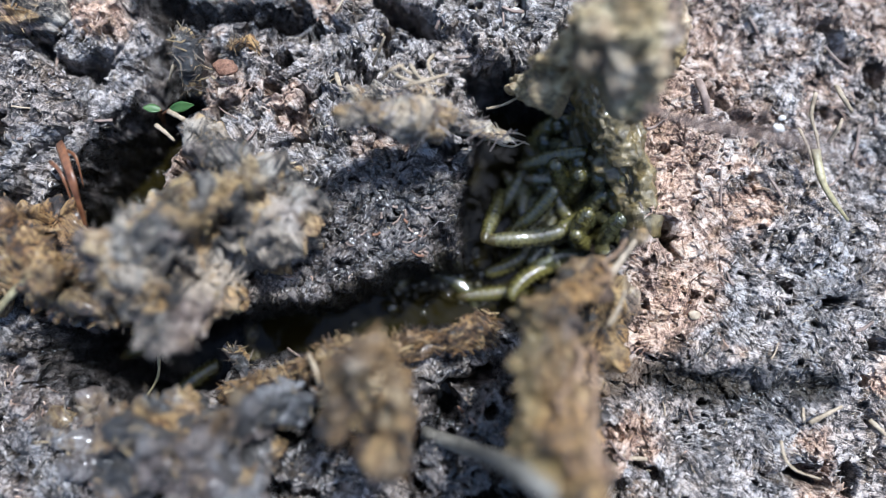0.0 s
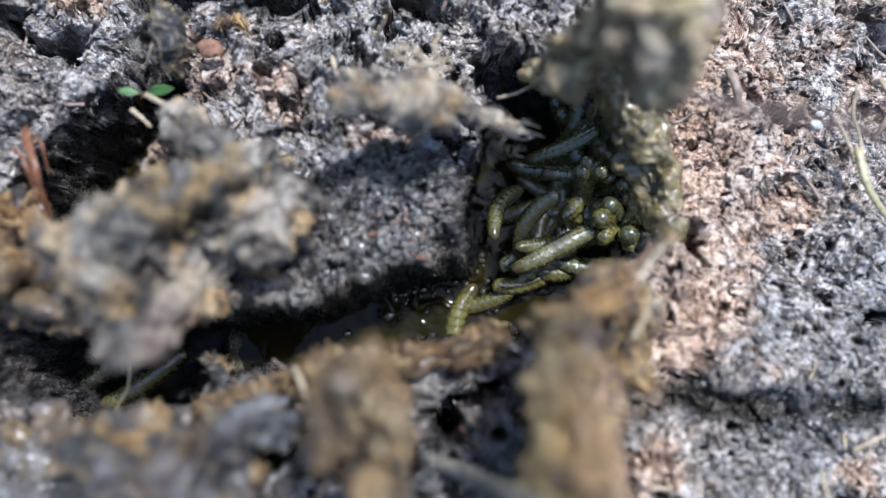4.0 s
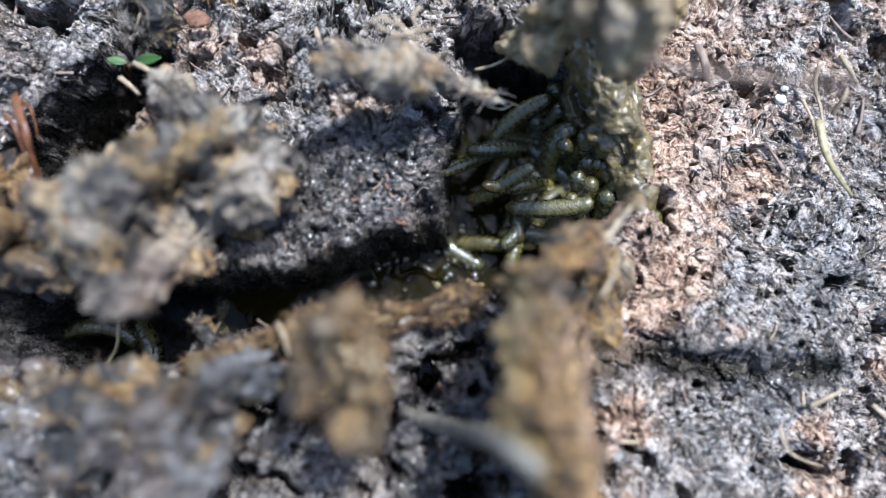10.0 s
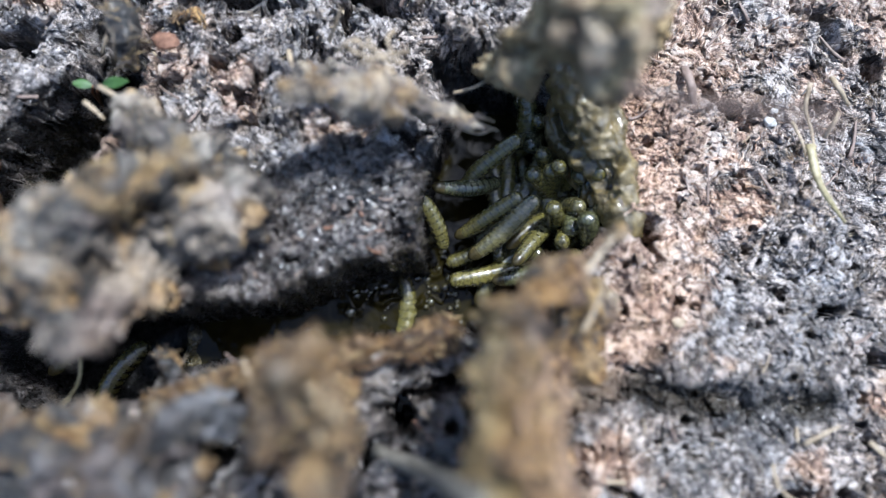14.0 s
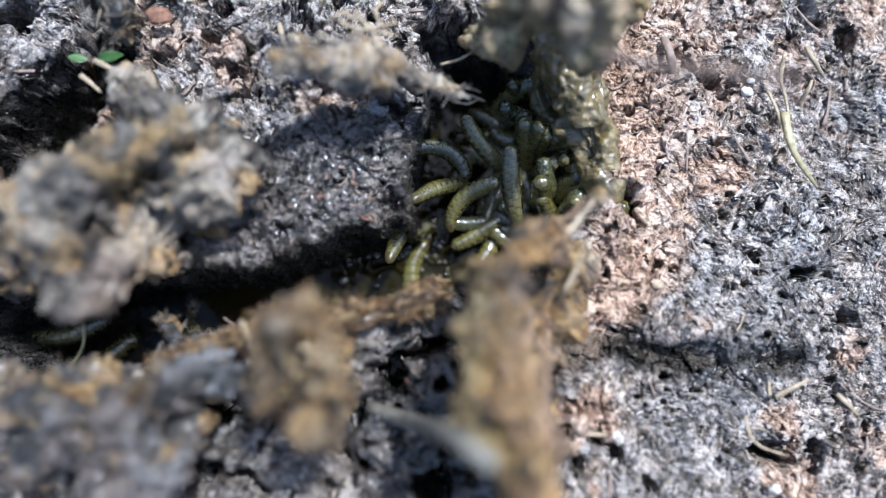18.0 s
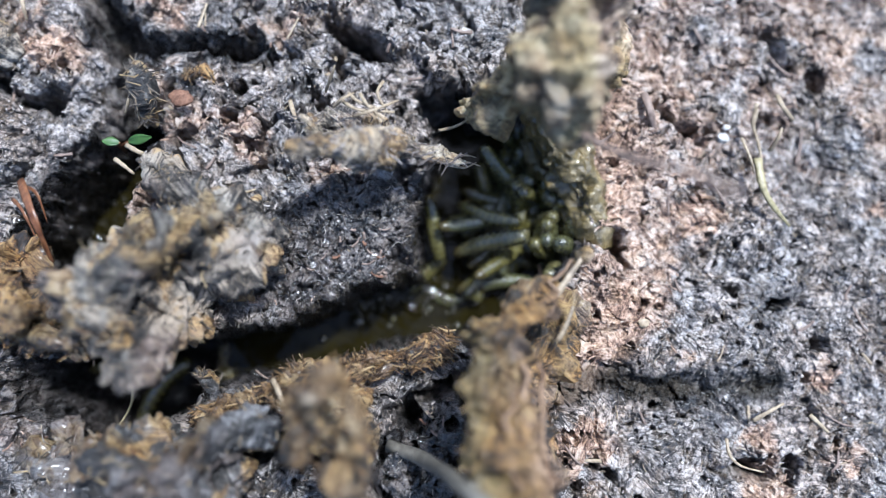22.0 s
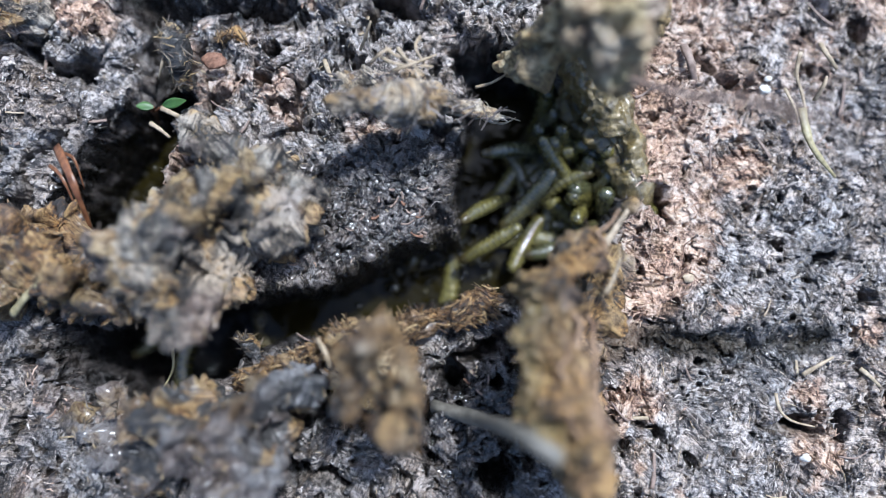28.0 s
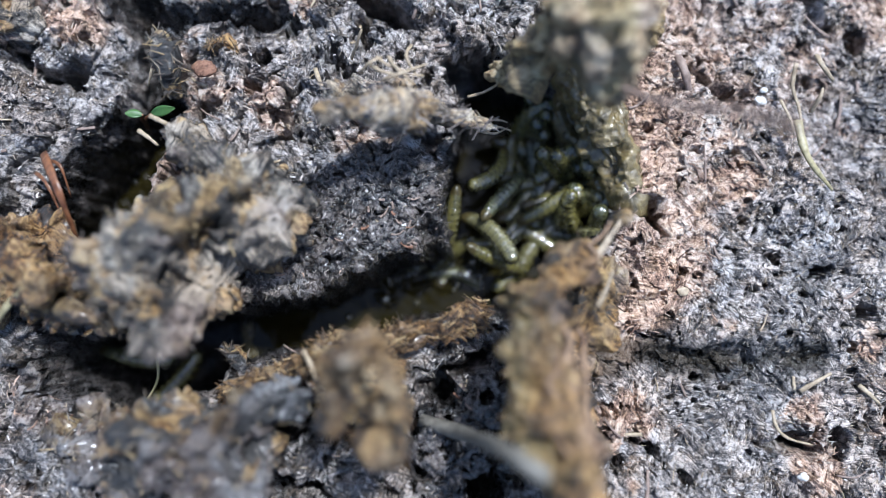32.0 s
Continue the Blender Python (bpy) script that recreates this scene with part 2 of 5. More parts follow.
SLAB = dung_material("slab_dung", (0.012, 0.007, 0.002), (0.070, 0.035, 0.007), (0.205, 0.108, 0.022), (0.44, 0.27, 0.088), 0.8, 75, 0.44)
FLAP = dung_material("flap_dung", (0.035, 0.027, 0.018), (0.14, 0.112, 0.076), (0.31, 0.258, 0.18), (0.52, 0.45, 0.33), 0.5, 90, 0.42)
TUFT = dung_material("tuft_dung", (0.011, 0.007, 0.004), (0.070, 0.045, 0.021), (0.235, 0.155, 0.068), (0.52, 0.405, 0.235), 0.8, 75, 0.42)
RUSTY = dung_material("rusty_dung", (0.011, 0.005, 0.0015), (0.070, 0.030, 0.006), (0.24, 0.115, 0.020), (0.46, 0.28, 0.085), 0.85, 150, 0.34)


def fibre_material(name, stops, rough=0.55):
    n = Nodes(name)
    geo = n.tree.nodes.new("ShaderNodeNewGeometry")
    col = n.ramp(geo.outputs["Random Per Island"], stops)
    grain = n.noise(2600, 3, 0.6)
    n.put("Base Color", n.mix(0.55, col, n.ramp(grain, [(0.35, 0.25), (0.65, 1.0)]), "MULTIPLY"))
    n.put("Roughness", rough)
    n.bump(grain, 0.0001, 0.7)
    return n.mat


FIBRE = fibre_material("plant_fibre", [(0.0, (0.03, 0.023, 0.019)), (0.35, (0.15, 0.122, 0.105)), (0.65, (0.29, 0.25, 0.22)), (0.88, (0.44, 0.385, 0.335)), (1.0, (0.44, 0.34, 0.20))])
FLAKE = fibre_material("chewed_flake", [(0.0, (0.05, 0.042, 0.036)), (0.25, (0.22, 0.19, 0.168)), (0.65, (0.48, 0.425, 0.38)), (1.0, (0.74, 0.67, 0.61))])
CLOD_FIBRE = fibre_material("clod_fibre", [(0.0, (0.015, 0.010, 0.007)), (0.35, (0.06, 0.045, 0.032)), (0.65, (0.15, 0.12, 0.09)), (0.85, (0.28, 0.20, 0.095)), (1.0, (0.40, 0.30, 0.16))])
WET_FIBRE = fibre_material("wet_fibre", [(0.0, (0.015, 0.011, 0.008)), (0.6, (0.04, 0.032, 0.024)), (1.0, (0.11, 0.088, 0.06))], 0.4)
TAN_FIBRE = fibre_material("tan_fibre", [(0.0, (0.10, 0.05, 0.03)), (0.4, (0.38, 0.24, 0.16)), (0.8, (0.60, 0.43, 0.315)), (1.0, (0.74, 0.61, 0.49))])
RUST_FIBRE = fibre_material("rust_fibre", [(0.0, (0.015, 0.008, 0.004)), (0.4, (0.07, 0.036, 0.013)), (0.75, (0.20, 0.115, 0.042)), (1.0, (0.44, 0.32, 0.16))])


def plain(name, a, b, rough, scale=600, bump=0.0002, **more):
    n = Nodes(name)
    f = n.noise(scale, 5, 0.6)
    n.put("Base Color", n.ramp(f, [(0.35, a), (0.65, b)]))
    n.put("Roughness", rough)
    for key, value in more.items():
        n.put(key.replace("_", " "), value)
    n.bump(f, bump)
    return n.mat


STRAW = plain("dry_straw", (0.22, 0.165, 0.10), (0.40, 0.32, 0.215), 0.5, 900, 0.0001)
GREEN_STRAW = plain("greenish_straw", (0.21, 0.175, 0.085), (0.38, 0.325, 0.18), 0.45, 700, 0.0001)
STALK = plain("pale_stalk", (0.10, 0.09, 0.072), (0.19, 0.172, 0.14), 0.5, 500, 0.0002)
TWIG = plain("brown_twig", (0.14, 0.098, 0.076), (0.26, 0.19, 0.15), 0.6, 700, 0.0002)
SLIME = plain("olive_slime", (0.060, 0.044, 0.015), (0.20, 0.150, 0.058), 0.3, 380, 0.0012, Coat_Weight=0.8, Coat_Roughness=0.08)
PINK_TORN = plain("pinkish_strand", (0.09, 0.048, 0.024), (0.30, 0.20, 0.12), 0.75, 260, 0.0004)
BARK = plain("red_bark", (0.10, 0.045, 0.024), (0.24, 0.125, 0.075), 0.75, 900, 0.0008)
RED_BLADE = plain("rust_brown_blade", (0.075, 0.028, 0.012), (0.20, 0.085, 0.036), 0.35, 500, 0.0001)
LEAF = plain("green_leaf", (0.024, 0.062, 0.010), (0.050, 0.105, 0.022), 0.45, 500, 0.0001)
WHITE = plain("white_shell", (0.40, 0.38, 0.34), (0.62, 0.60, 0.56), 0.4, 1200, 0.0001)
SOIL = plain("pasture_soil", (0.06, 0.045, 0.03), (0.16, 0.12, 0.08), 0.9, 90, 0.004)


def slurry_material():
    n = Nodes("slurry")
    f = n.noise(160, 4, 0.6, 0.6)
    n.put("Base Color", n.ramp(f, [(0.3, (0.0075, 0.0060, 0.0015)), (0.7, (0.015, 0.012, 0.003))]))
    n.put("Roughness", 0.04)
    n.put("Specular IOR Level", 0.15)
    n.bump(n.noise(230, 2, 0.45, 0.8), 0.0006, 0.4)
    return n.mat


SLURRY = slurry_material()


def bubble_material():
    n = Nodes("bubble_film")
    n.put("Base Color", (0.03, 0.026, 0.01))
    n.put("Roughness", 0.03)
    n.put("Specular IOR Level", 1.0)
    n.put("Coat Weight", 1.0)
    n.put("Coat Roughness", 0.02)
    return n.mat


BUBBLE = bubble_material()


def larva_material(col, dark):
    n = Nodes("larva_skin")
    mott = n.noise(620, 5, 0.65)
    n.put("Base Color", n.mix(n.ramp(mott, [(0.42, 0.0), (0.58, 0.85)]), col, dark))
    n.put("Roughness", n.ramp(n.noise(900, 3, 0.6), [(0.4, 0.10), (0.65, 0.30)]))
    n.put("Specular IOR Level", 0.5)
    n.put("Coat Weight", 1.0)
    n.put("Coat Roughness", 0.06)
    n.put("Coat IOR", 1.6)
    wrinkle = n.bump(n.noise(700, 3, 0.55, 0.4, (1.6, 0.7, 0.7)), 0.0008, 0.8)
    n.bump(n.noise(2400, 2, 0.5), 0.0002, 0.4, wrinkle)
    return n.mat


SKINS = [larva_material(a, b) for a, b in (((0.130, 0.113, 0.030), (0.034, 0.030, 0.009)), ((0.105, 0.092, 0.025), (0.028, 0.025, 0.008)), ((0.078, 0.078, 0.033), (0.024, 0.024, 0.010)), ((0.130, 0.116, 0.047), (0.040, 0.036, 0.015)))]
HEAD = plain("larva_head", (0.035, 0.028, 0.01), (0.08, 0.062, 0.022), 0.25, 900, 0.0001)

# ---- the pat: broken crust with its cavity, pits and pores ----
CHAMBER = [(0.0150, 0.0539, 0.0400, 0.0062), (0.0219, 0.0461, 0.0400, 0.0131), (0.0245, 0.0316, 0.0400, 0.0209), (0.0203, 0.0199, 0.0400, 0.0176), (0.0123, 0.0094, 0.0400, 0.0099)]
CHANNEL = [(0.0137, 0.0093, 0.0400, 0.0083), (-0.0065, 0.0059, 0.0400, 0.0085), (-0.0240, -0.0004, 0.0400, 0.0072), (-0.0460, -0.0029, 0.0400, 0.0072), (-0.0612, -0.0075, 0.0400, 0.0121), (-0.0742, -0.0104, 0.0400, 0.0099), (-0.0850, -0.0063, 0.0400, 0.0055)]
PIT = [(-0.0848, 0.0224, 0.0400, 0.0062), (-0.0763, 0.0324, 0.0400, 0.0107), (-0.0690, 0.0447, 0.0400, 0.0085), (-0.0625, 0.0522, 0.0400, 0.0055)]
GULLY = [(-0.0698, 0.0810, 0.0400, 0.0048), (-0.0605, 0.0735, 0.0400, 0.0030), (-0.0476, 0.0733, 0.0400, 0.0025), (-0.0346, 0.0723, 0.0400, 0.0039)]
TRENCH = [(0.0350, -0.0125, 0.0400, 0.0030), (0.0448, -0.0085, 0.0400, 0.0050), (0.0566, -0.0126, 0.0400, 0.0039), (0.0713, -0.0137, 0.0400, 0.0041), (0.0875, -0.0141, 0.0400, 0.0025)]
HOLES = [(0.0103, 0.0571, 0.0400, 0.0052), (0.0085, -0.0380, 0.0400, 0.0048), (0.0008, -0.0168, 0.0400, 0.0036), (-0.0345, -0.0203, 0.0400, 0.0066), (0.0500, 0.0220, 0.0400, 0.0033), (0.0458, -0.0316, 0.0400, 0.0019), (0.0525, -0.0375, 0.0400, 0.0018),
         (0.0792, 0.0091, 0.0400, 0.0017), (0.0901, 0.0053, 0.0400, 0.0022), (0.0996, -0.0049, 0.0400, 0.0021), (-0.0372, 0.0621, 0.0400, 0.0023), (-0.0396, 0.0549, 0.0400, 0.0021), (0.0424, -0.0295, 0.0400, 0.0017), (0.0903, -0.0327, 0.0400, 0.0028), (0.0283, 0.0677, 0.0400, 0.0022), (-0.0930, 0.0721, 0.0400, 0.0028), (0.0672, 0.0508, 0.0400, 0.0014), (0.0761, 0.0487, 0.0400, 0.0013), (0.1061, 0.0612, 0.0400, 0.0030), (0.0812, -0.0314, 0.0400, 0.0018)]
TAN_BAND = [(0.0614, 0.0690, 0.0400, 0.0069), (0.0585, 0.0558, 0.0400, 0.0083), (0.0549, 0.0415, 0.0400, 0.0107), (0.0574, 0.0257, 0.0400, 0.0099), (0.0523, 0.0107, 0.0400, 0.0117), (0.0386, -0.0034, 0.0400, 0.0110)]
CRACKS = [
    [(-0.0754, 0.0921, 0.0400, 0.0028), (-0.0716, 0.0818, 0.0400, 0.0039), (-0.0671, 0.0695, 0.0400, 0.0033), (-0.0655, 0.0590, 0.0400, 0.0047), (-0.0694, 0.0476, 0.0400, 0.0055)],
    [(-0.1095, 0.0622, 0.0400, 0.0008), (-0.1002, 0.0633, 0.0400, 0.0010), (-0.0920, 0.0676, 0.0400, 0.0010), (-0.0894, 0.0786, 0.0400, 0.0008)],
    [(-0.0156, 0.0777, 0.0400, 0.0019), (-0.0086, 0.0734, 0.0400, 0.0041), (-0.0025, 0.0685, 0.0400, 0.0017)],
    [(0.0634, 0.0547, 0.0400, 0.0010), (0.0678, 0.0500, 0.0400, 0.0014), (0.0740, 0.0460, 0.0400, 0.0010)],
    [(0.0927, 0.0727, 0.0400, 0.0019), (0.0980, 0.0640, 0.0400, 0.0014)],
    [(0.0302, -0.0175, 0.0400, 0.0014), (0.0337, -0.0111, 0.0400, 0.0019), (0.0388, -0.0081, 0.0400, 0.0014)],
    [(0.0716, -0.0334, 0.0400, 0.0011), (0.0780, -0.0325, 0.0400, 0.0021), (0.0846, -0.0355, 0.0400, 0.0010)],
    [(0.0447, 0.0238, 0.0400, 0.0011), (0.0508, 0.0222, 0.0400, 0.0028), (0.0536, 0.0162, 0.0400, 0.0014)],
    [(-0.0032, -0.0152, 0.0400, 0.0017), (0.0039, -0.0117, 0.0400, 0.0019), (0.0122, -0.0096, 0.0400, 0.0017)],
    [(-0.0870, -0.0001, 0.0400, 0.0019), (-0.0775, -0.0055, 0.0400, 0.0030), (-0.0667, -0.0109, 0.0400, 0.0030)],
]
SLURRY_Z = 0.0175


burrow = random.Random(33)
HOLES += [(0.0520, 0.0410, 0.04, 0.0009), (0.0720, 0.0490, 0.04, 0.0015), (0.0650, 0.0520, 0.04, 0.0013), (0.0930, 0.0520, 0.04, 0.0015), (0.0530, 0.0200, 0.04, 0.0012), (0.0510, 0.0240, 0.04, 0.0015), (0.0590, 0.0280, 0.04, 0.0009), (0.0740, 0.0350, 0.04, 0.0013), (0.0720, 0.0340, 0.04, 0.0010), (0.0800, 0.0050, 0.04, 0.0012), (0.0850, 0.0000, 0.04, 0.0014), (0.0910, 0.0050, 0.04, 0.0016), (0.0960, 0.0050, 0.04, 0.0010), (0.0990, -0.0040, 0.04, 0.0017),
          (0.0940, -0.0070, 0.04, 0.0009), (0.0380, -0.0340, 0.04, 0.0015), (0.0470, -0.0330, 0.04, 0.0011), (0.0520, -0.0380, 0.04, 0.0013), (0.0570, 0.0070, 0.04, 0.0011), (0.0450, 0.0050, 0.04, 0.0011), (0.0640, -0.0200, 0.04, 0.0009), (0.0890, -0.0360, 0.04, 0.0016), (0.0970, -0.0220, 0.04, 0.0019), (0.0850, -0.0310, 0.04, 0.0014)]
HOLES += [(0.0760, 0.0030, 0.04, 0.0012), (0.0860, 0.0190, 0.04, 0.0012), (0.0760, 0.0700, 0.04, 0.0010), (-0.0410, 0.0590, 0.04, 0.0016), (-0.0460, 0.0600, 0.04, 0.0011), (-0.0450, 0.0550, 0.04, 0.0010), (-0.0390, 0.0480, 0.04, 0.0015), (-0.0330, 0.0430, 0.04, 0.0013), (-0.0320, 0.0670, 0.04, 0.0011), (-0.0860, 0.0680, 0.04, 0.0013), (-0.0130, 0.0690, 0.04, 0.0022), (-0.0060, 0.0710, 0.04, 0.0018), (-0.0090, 0.0380, 0.04, 0.0010)]
HOLES += [(burrow.uniform(-0.10, 0.118), burrow.uniform(-0.055, 0.088), 0.04, 0.0005 + 0.0010 * burrow.random() ** 1.6) for _ in range(110)]
HOLES += [(burrow.uniform(0.03, 0.118), burrow.uniform(-0.055, 0.088), 0.04, 0.0004 + 0.0006 * burrow.random()) for _ in range(130)]


def crust(x, y):
    """Height of the pat, its wet, tan and olive fields, and a recess tone with painted shade."""
    z = 0.0405 - 0.075 * np.maximum(x - 0.03, 0)
    broad = field(x, y, 0, 0.026, 1)
    z = z + 0.0026 * broad
    wx, wy = x + 0.0024 * field(x, y, 0, 0.007, 2) + 0.0009 * field(x, y, 0, 0.0022, 33) + 0.0005 * field(x, y, 0, 0.001, 54), y + 0.0024 * field(x, y, 0, 0.007, 3) + 0.0009 * field(x, y, 0, 0.0022, 34) + 0.0005 * field(x, y, 0, 0.001, 55)
    z = z + 0.0010 * field(wx, wy, 0, 0.0095, 4)
    # torn plates and flakes, one over the other
    calm = 1 - 0.62 * np.maximum(np.maximum(smooth(0.02, 0.055, x), 0.7 * smooth(-0.03, -0.06, x) * smooth(0.03, 0.05, y)), smooth(1.3, 0.9, np.hypot((x + 0.013) / 0.022, (y - 0.022) / 0.017)))
    z = z + calm * (0.0021 * smooth(-0.03, 0.03, field(wx, wy, 0, 0.015, 35)) + 0.0013 * smooth(-0.03, 0.03, field(wx, wy, 0.4, 0.008, 36))) + 0.0004 * smooth(-0.06, 0.05, field(wx, wy, 0.8, 0.0034, 37)) + 0.0004 * smooth(-0.08, 0.06, field(x, y, 0.3, 0.0017, 63))
    z = z + 0.0002 * (0.5 - 1.6 * np.abs(field(wx, wy, 0, 0.0048, 5)))
    z = z + 0.00015 * field(wx, wy, 0.1, 0.0026, 6)
    cracks = smooth(0.13, 0.03, np.abs(field(wx, wy, 0.6, 0.021, 49))) * smooth(-0.05, 0.15, field(x, y, 0.2, 0.03, 53)) * smooth(0.02, -0.02, x)
    edge = 0.0011 * field(x, y, 0, 0.005, 58) + 0.0007 * field(x, y, 0, 0.002, 59)
    torn = np.full(np.shape(x), 9.0)
    for chain in CRACKS:
        torn = np.minimum(torn, line_gap(x, y, chain) + edge)
    cracks = np.maximum(cracks, 1 - smooth(-0.0016, 0.0006, torn))
    z = z - 0.0110 * cracks
    # matted fibre lying in three ways
    lay = [np.exp(4 * field(x, y, 0.2 * k, 0.009, 38 + k)) for k in range(3)]
    total = sum(lay)
    for k, deg in enumerate((15, 75, 135)):
        c, s = math.cos(radians(deg)), math.sin(radians(deg))
        z = z + 0.0005 * lay[k] / total * field((x * c + y * s) / 4, y * c - x * s, 0, 0.0008, 42 + k)
    z = z + 0.00018 * field(x, y, 0, 0.0009, 8)
    pores = field(wx, wy, 0.3, 0.0055, 9) + 0.35 * field(x, y, 0, 0.002, 10)
    z = z - 0.0058 * smooth(0.39, 0.48, pores) * (1.6 * calm - 0.6)
    z = z - 0.0045 * smooth(0.44, 0.50, field(wx, wy, 0.9, 0.0031, 48) + 0.2 * broad) * (1.3 * calm - 0.3)
    z = z - 0.0028 * smooth(0.43, 0.51, field(wx, wy, 0.4, 0.0017, 64))
    for i, h in enumerate(HOLES):
        near = (np.abs(x - h[0]) < 2.2 * h[3] + 0.002) & (np.abs(y - h[1]) < 2.2 * h[3] + 0.002)
        if near.any():
            hx, hy = x[near], y[near]
            g = line_gap(hx, hy, [h]) + (0.0002 + 0.25 * h[3]) * field(hx, hy, 0, 0.0024, 70 + i)
            z[near] -= (0.009 + 3.0 * h[3]) * (1 - smooth(-0.3 * h[3], 0.0001, g))
    frayed = 0.0016 * field(x, y, 0, 0.006, 11) + 0.0009 * field(x, y, 0, 0.0021, 12)
    main = np.minimum(line_gap(x, y, CHAMBER), line_gap(x, y, CHANNEL)) + frayed
    pit = line_gap(x, y, PIT) + frayed
    gully = line_gap(x, y, GULLY) + frayed
    trench = line_gap(x, y, TRENCH) + 0.7 * frayed
    rough_floor = 0.0018 * field(x, y, 0.2, 0.004, 13) + 0.0012 * field(x, y, 0, 0.0016, 14)
    left = smooth(-0.0500, -0.0595, x)
    f = 1 - smooth(-0.0030, 0.0006, main)
    z = z * (1 - f) + (0.0105 + 0.0095 * np.exp(-((x - -0.0507) / 0.0035) ** 2) - 0.009 * left + rough_floor) * f
    f = 1 - smooth(-0.0026, 0.0006, pit)
    z = z * (1 - f) + (0.006 + 0.8 * rough_floor) * f
    f = 1 - smooth(-0.004, 0.0008, gully)
    z = z * (1 - f) + (0.030 + rough_floor) * f
    z = z - 0.0035 * (1 - smooth(-0.004, 0.0012, trench))
    # the rounded rim of the pat
    rim = np.hypot((x - 0.01) / 0.21, (y - 0.015) / 0.17) + 0.05 * field(x, y, 0, 0.05, 15)
    z = np.maximum(z, 0.004) * (1 - smooth(0.86, 1.0, rim)) - 0.006 * smooth(0.97, 1.04, rim)
    patch = field(x, y, 0.5, 0.017, 16) + 0.5 * field(x, y, 0, 0.006, 17)
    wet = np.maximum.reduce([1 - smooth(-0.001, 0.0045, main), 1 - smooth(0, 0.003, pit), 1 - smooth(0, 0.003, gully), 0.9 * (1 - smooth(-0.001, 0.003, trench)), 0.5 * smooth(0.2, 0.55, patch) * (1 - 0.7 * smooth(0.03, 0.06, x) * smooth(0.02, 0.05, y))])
    # cracks darkened: damp inside, with their shade put into the colour
    wet = np.maximum(wet, 0.8 * cracks)
    # left half toned down: damper crust, and its softer light painted in as wetness
    wet = np.maximum(wet, 0.5 * smooth(0.04, -0.03, x + 0.04 * patch + 2.8 * np.maximum(y - 0.015, 0)))
    low = np.hypot((x - 0.004) / 0.014, (y + 0.030) / 0.024) + 0.4 * patch
    wet = np.maximum(wet, 0.95 * (1 - smooth(0.7, 1.15, low)))
    block = np.hypot((x + 0.013) / 0.022, (y - 0.022) / 0.017)
    wet = np.maximum(wet, 0.90 * (1 - smooth(0.8, 1.2, block + 0.25 * patch)))
    band = 1 - smooth(-0.003, 0.003, line_gap(x, y, TAN_BAND) + 0.004 * patch)
    wet = wet * (1 - band * smooth(-0.002, 0.0005, main))
    tan = np.maximum(band, smooth(0.25, 0.5, field(x, y, 0.7, 0.015, 18) + 0.3 * field(x, y, 0, 0.004, 19) - 0.04))
    tan = np.maximum(tan, 0.6 * smooth(0.025, 0.05, y) * smooth(0.035, 0.05, x) * smooth(-0.25, 0.15, patch))
    tan = tan * (1 - wet)
    olive = np.maximum(0.8 * (1 - left) * (1 - smooth(-0.006, -0.002, main)), 0.25 * (1 - smooth(-0.003, 0.0005, trench + 0.004 * patch)))
    # pit, cavity, crack and gully walls blackened: wet interior plus painted shade
    shaded_mud = np.maximum(1 - smooth(-0.003, -0.0005, np.minimum.reduce([pit, main, torn - 0.0005])), 0.8 * (1 - smooth(-0.003, -0.0005, gully))) * (1 - olive)
    shaded_mud = np.maximum(shaded_mud, 0.8 * (1 - smooth(-0.003, 0.0005, trench + 0.006 * patch)))
    return z, wet, tan, olive, shaded_mud


def spaced(lo, hi, inner_lo, inner_hi, step, outer):
    return np.concatenate([np.arange(lo, inner_lo, outer), np.arange(inner_lo, inner_hi, step), np.arange(inner_hi, hi + outer, outer)])


gx = spaced(-0.23, 0.25, -0.108, 0.128, 0.00023, 0.003)
gy = spaced(-0.18, 0.21, -0.062, 0.096, 0.00023, 0.003)
GX, GY = np.meshgrid(gx, gy)
GZ, WET, TAN, OLIVE, SHADED_MUD = crust(GX, GY)


def top_of(x, y):
    """Height of the built crust under points."""
    i = np.clip(np.searchsorted(gx, x) - 1, 0, len(gx) - 2)
    j = np.clip(np.searchsorted(gy, y) - 1, 0, len(gy) - 2)
    return np.maximum.reduce([GZ[j, i], GZ[j + 1, i], GZ[j, i + 1], GZ[j + 1, i + 1]]) * 0.5 + 0.5 * GZ[j, i]


def sheet(name, size, z, material, label):
    bm = bmesh.new()
    bmesh.ops.create_grid(bm, x_segments=40, y_segments=40, size=size)
    for v in bm.verts:
        v.co.z = z
    me = bpy.data.meshes.new(name)
    bm.to_mesh(me)
    bm.free()
    me.materials.append(material)
    return tagged(new(name, me), label, "ground", kind="structure")


sheet("ground", 60.0, 0.0, SOIL, "bare brown pasture soil under the dung pat")
ragged = 0.0016 * smooth(0.15, 0.2, np.hypot(*np.gradient(GZ)) / 0.00023 * 0.2)
me = grid_mesh("dung_pat", GX + ragged * field(GX, GY, GZ, 0.0034, 46), GY + ragged * field(GX, GY, GZ, 0.0034, 47), GZ)
give(me, "wet", WET), give(me, "tan", TAN), give(me, "olive", OLIVE), give(me, "shaded_mud", SHADED_MUD)
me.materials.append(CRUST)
pat = tagged(new("dung_pat", me), "broken grey-brown dung pat with a porous fibrous crust", "dung", kind="structure")

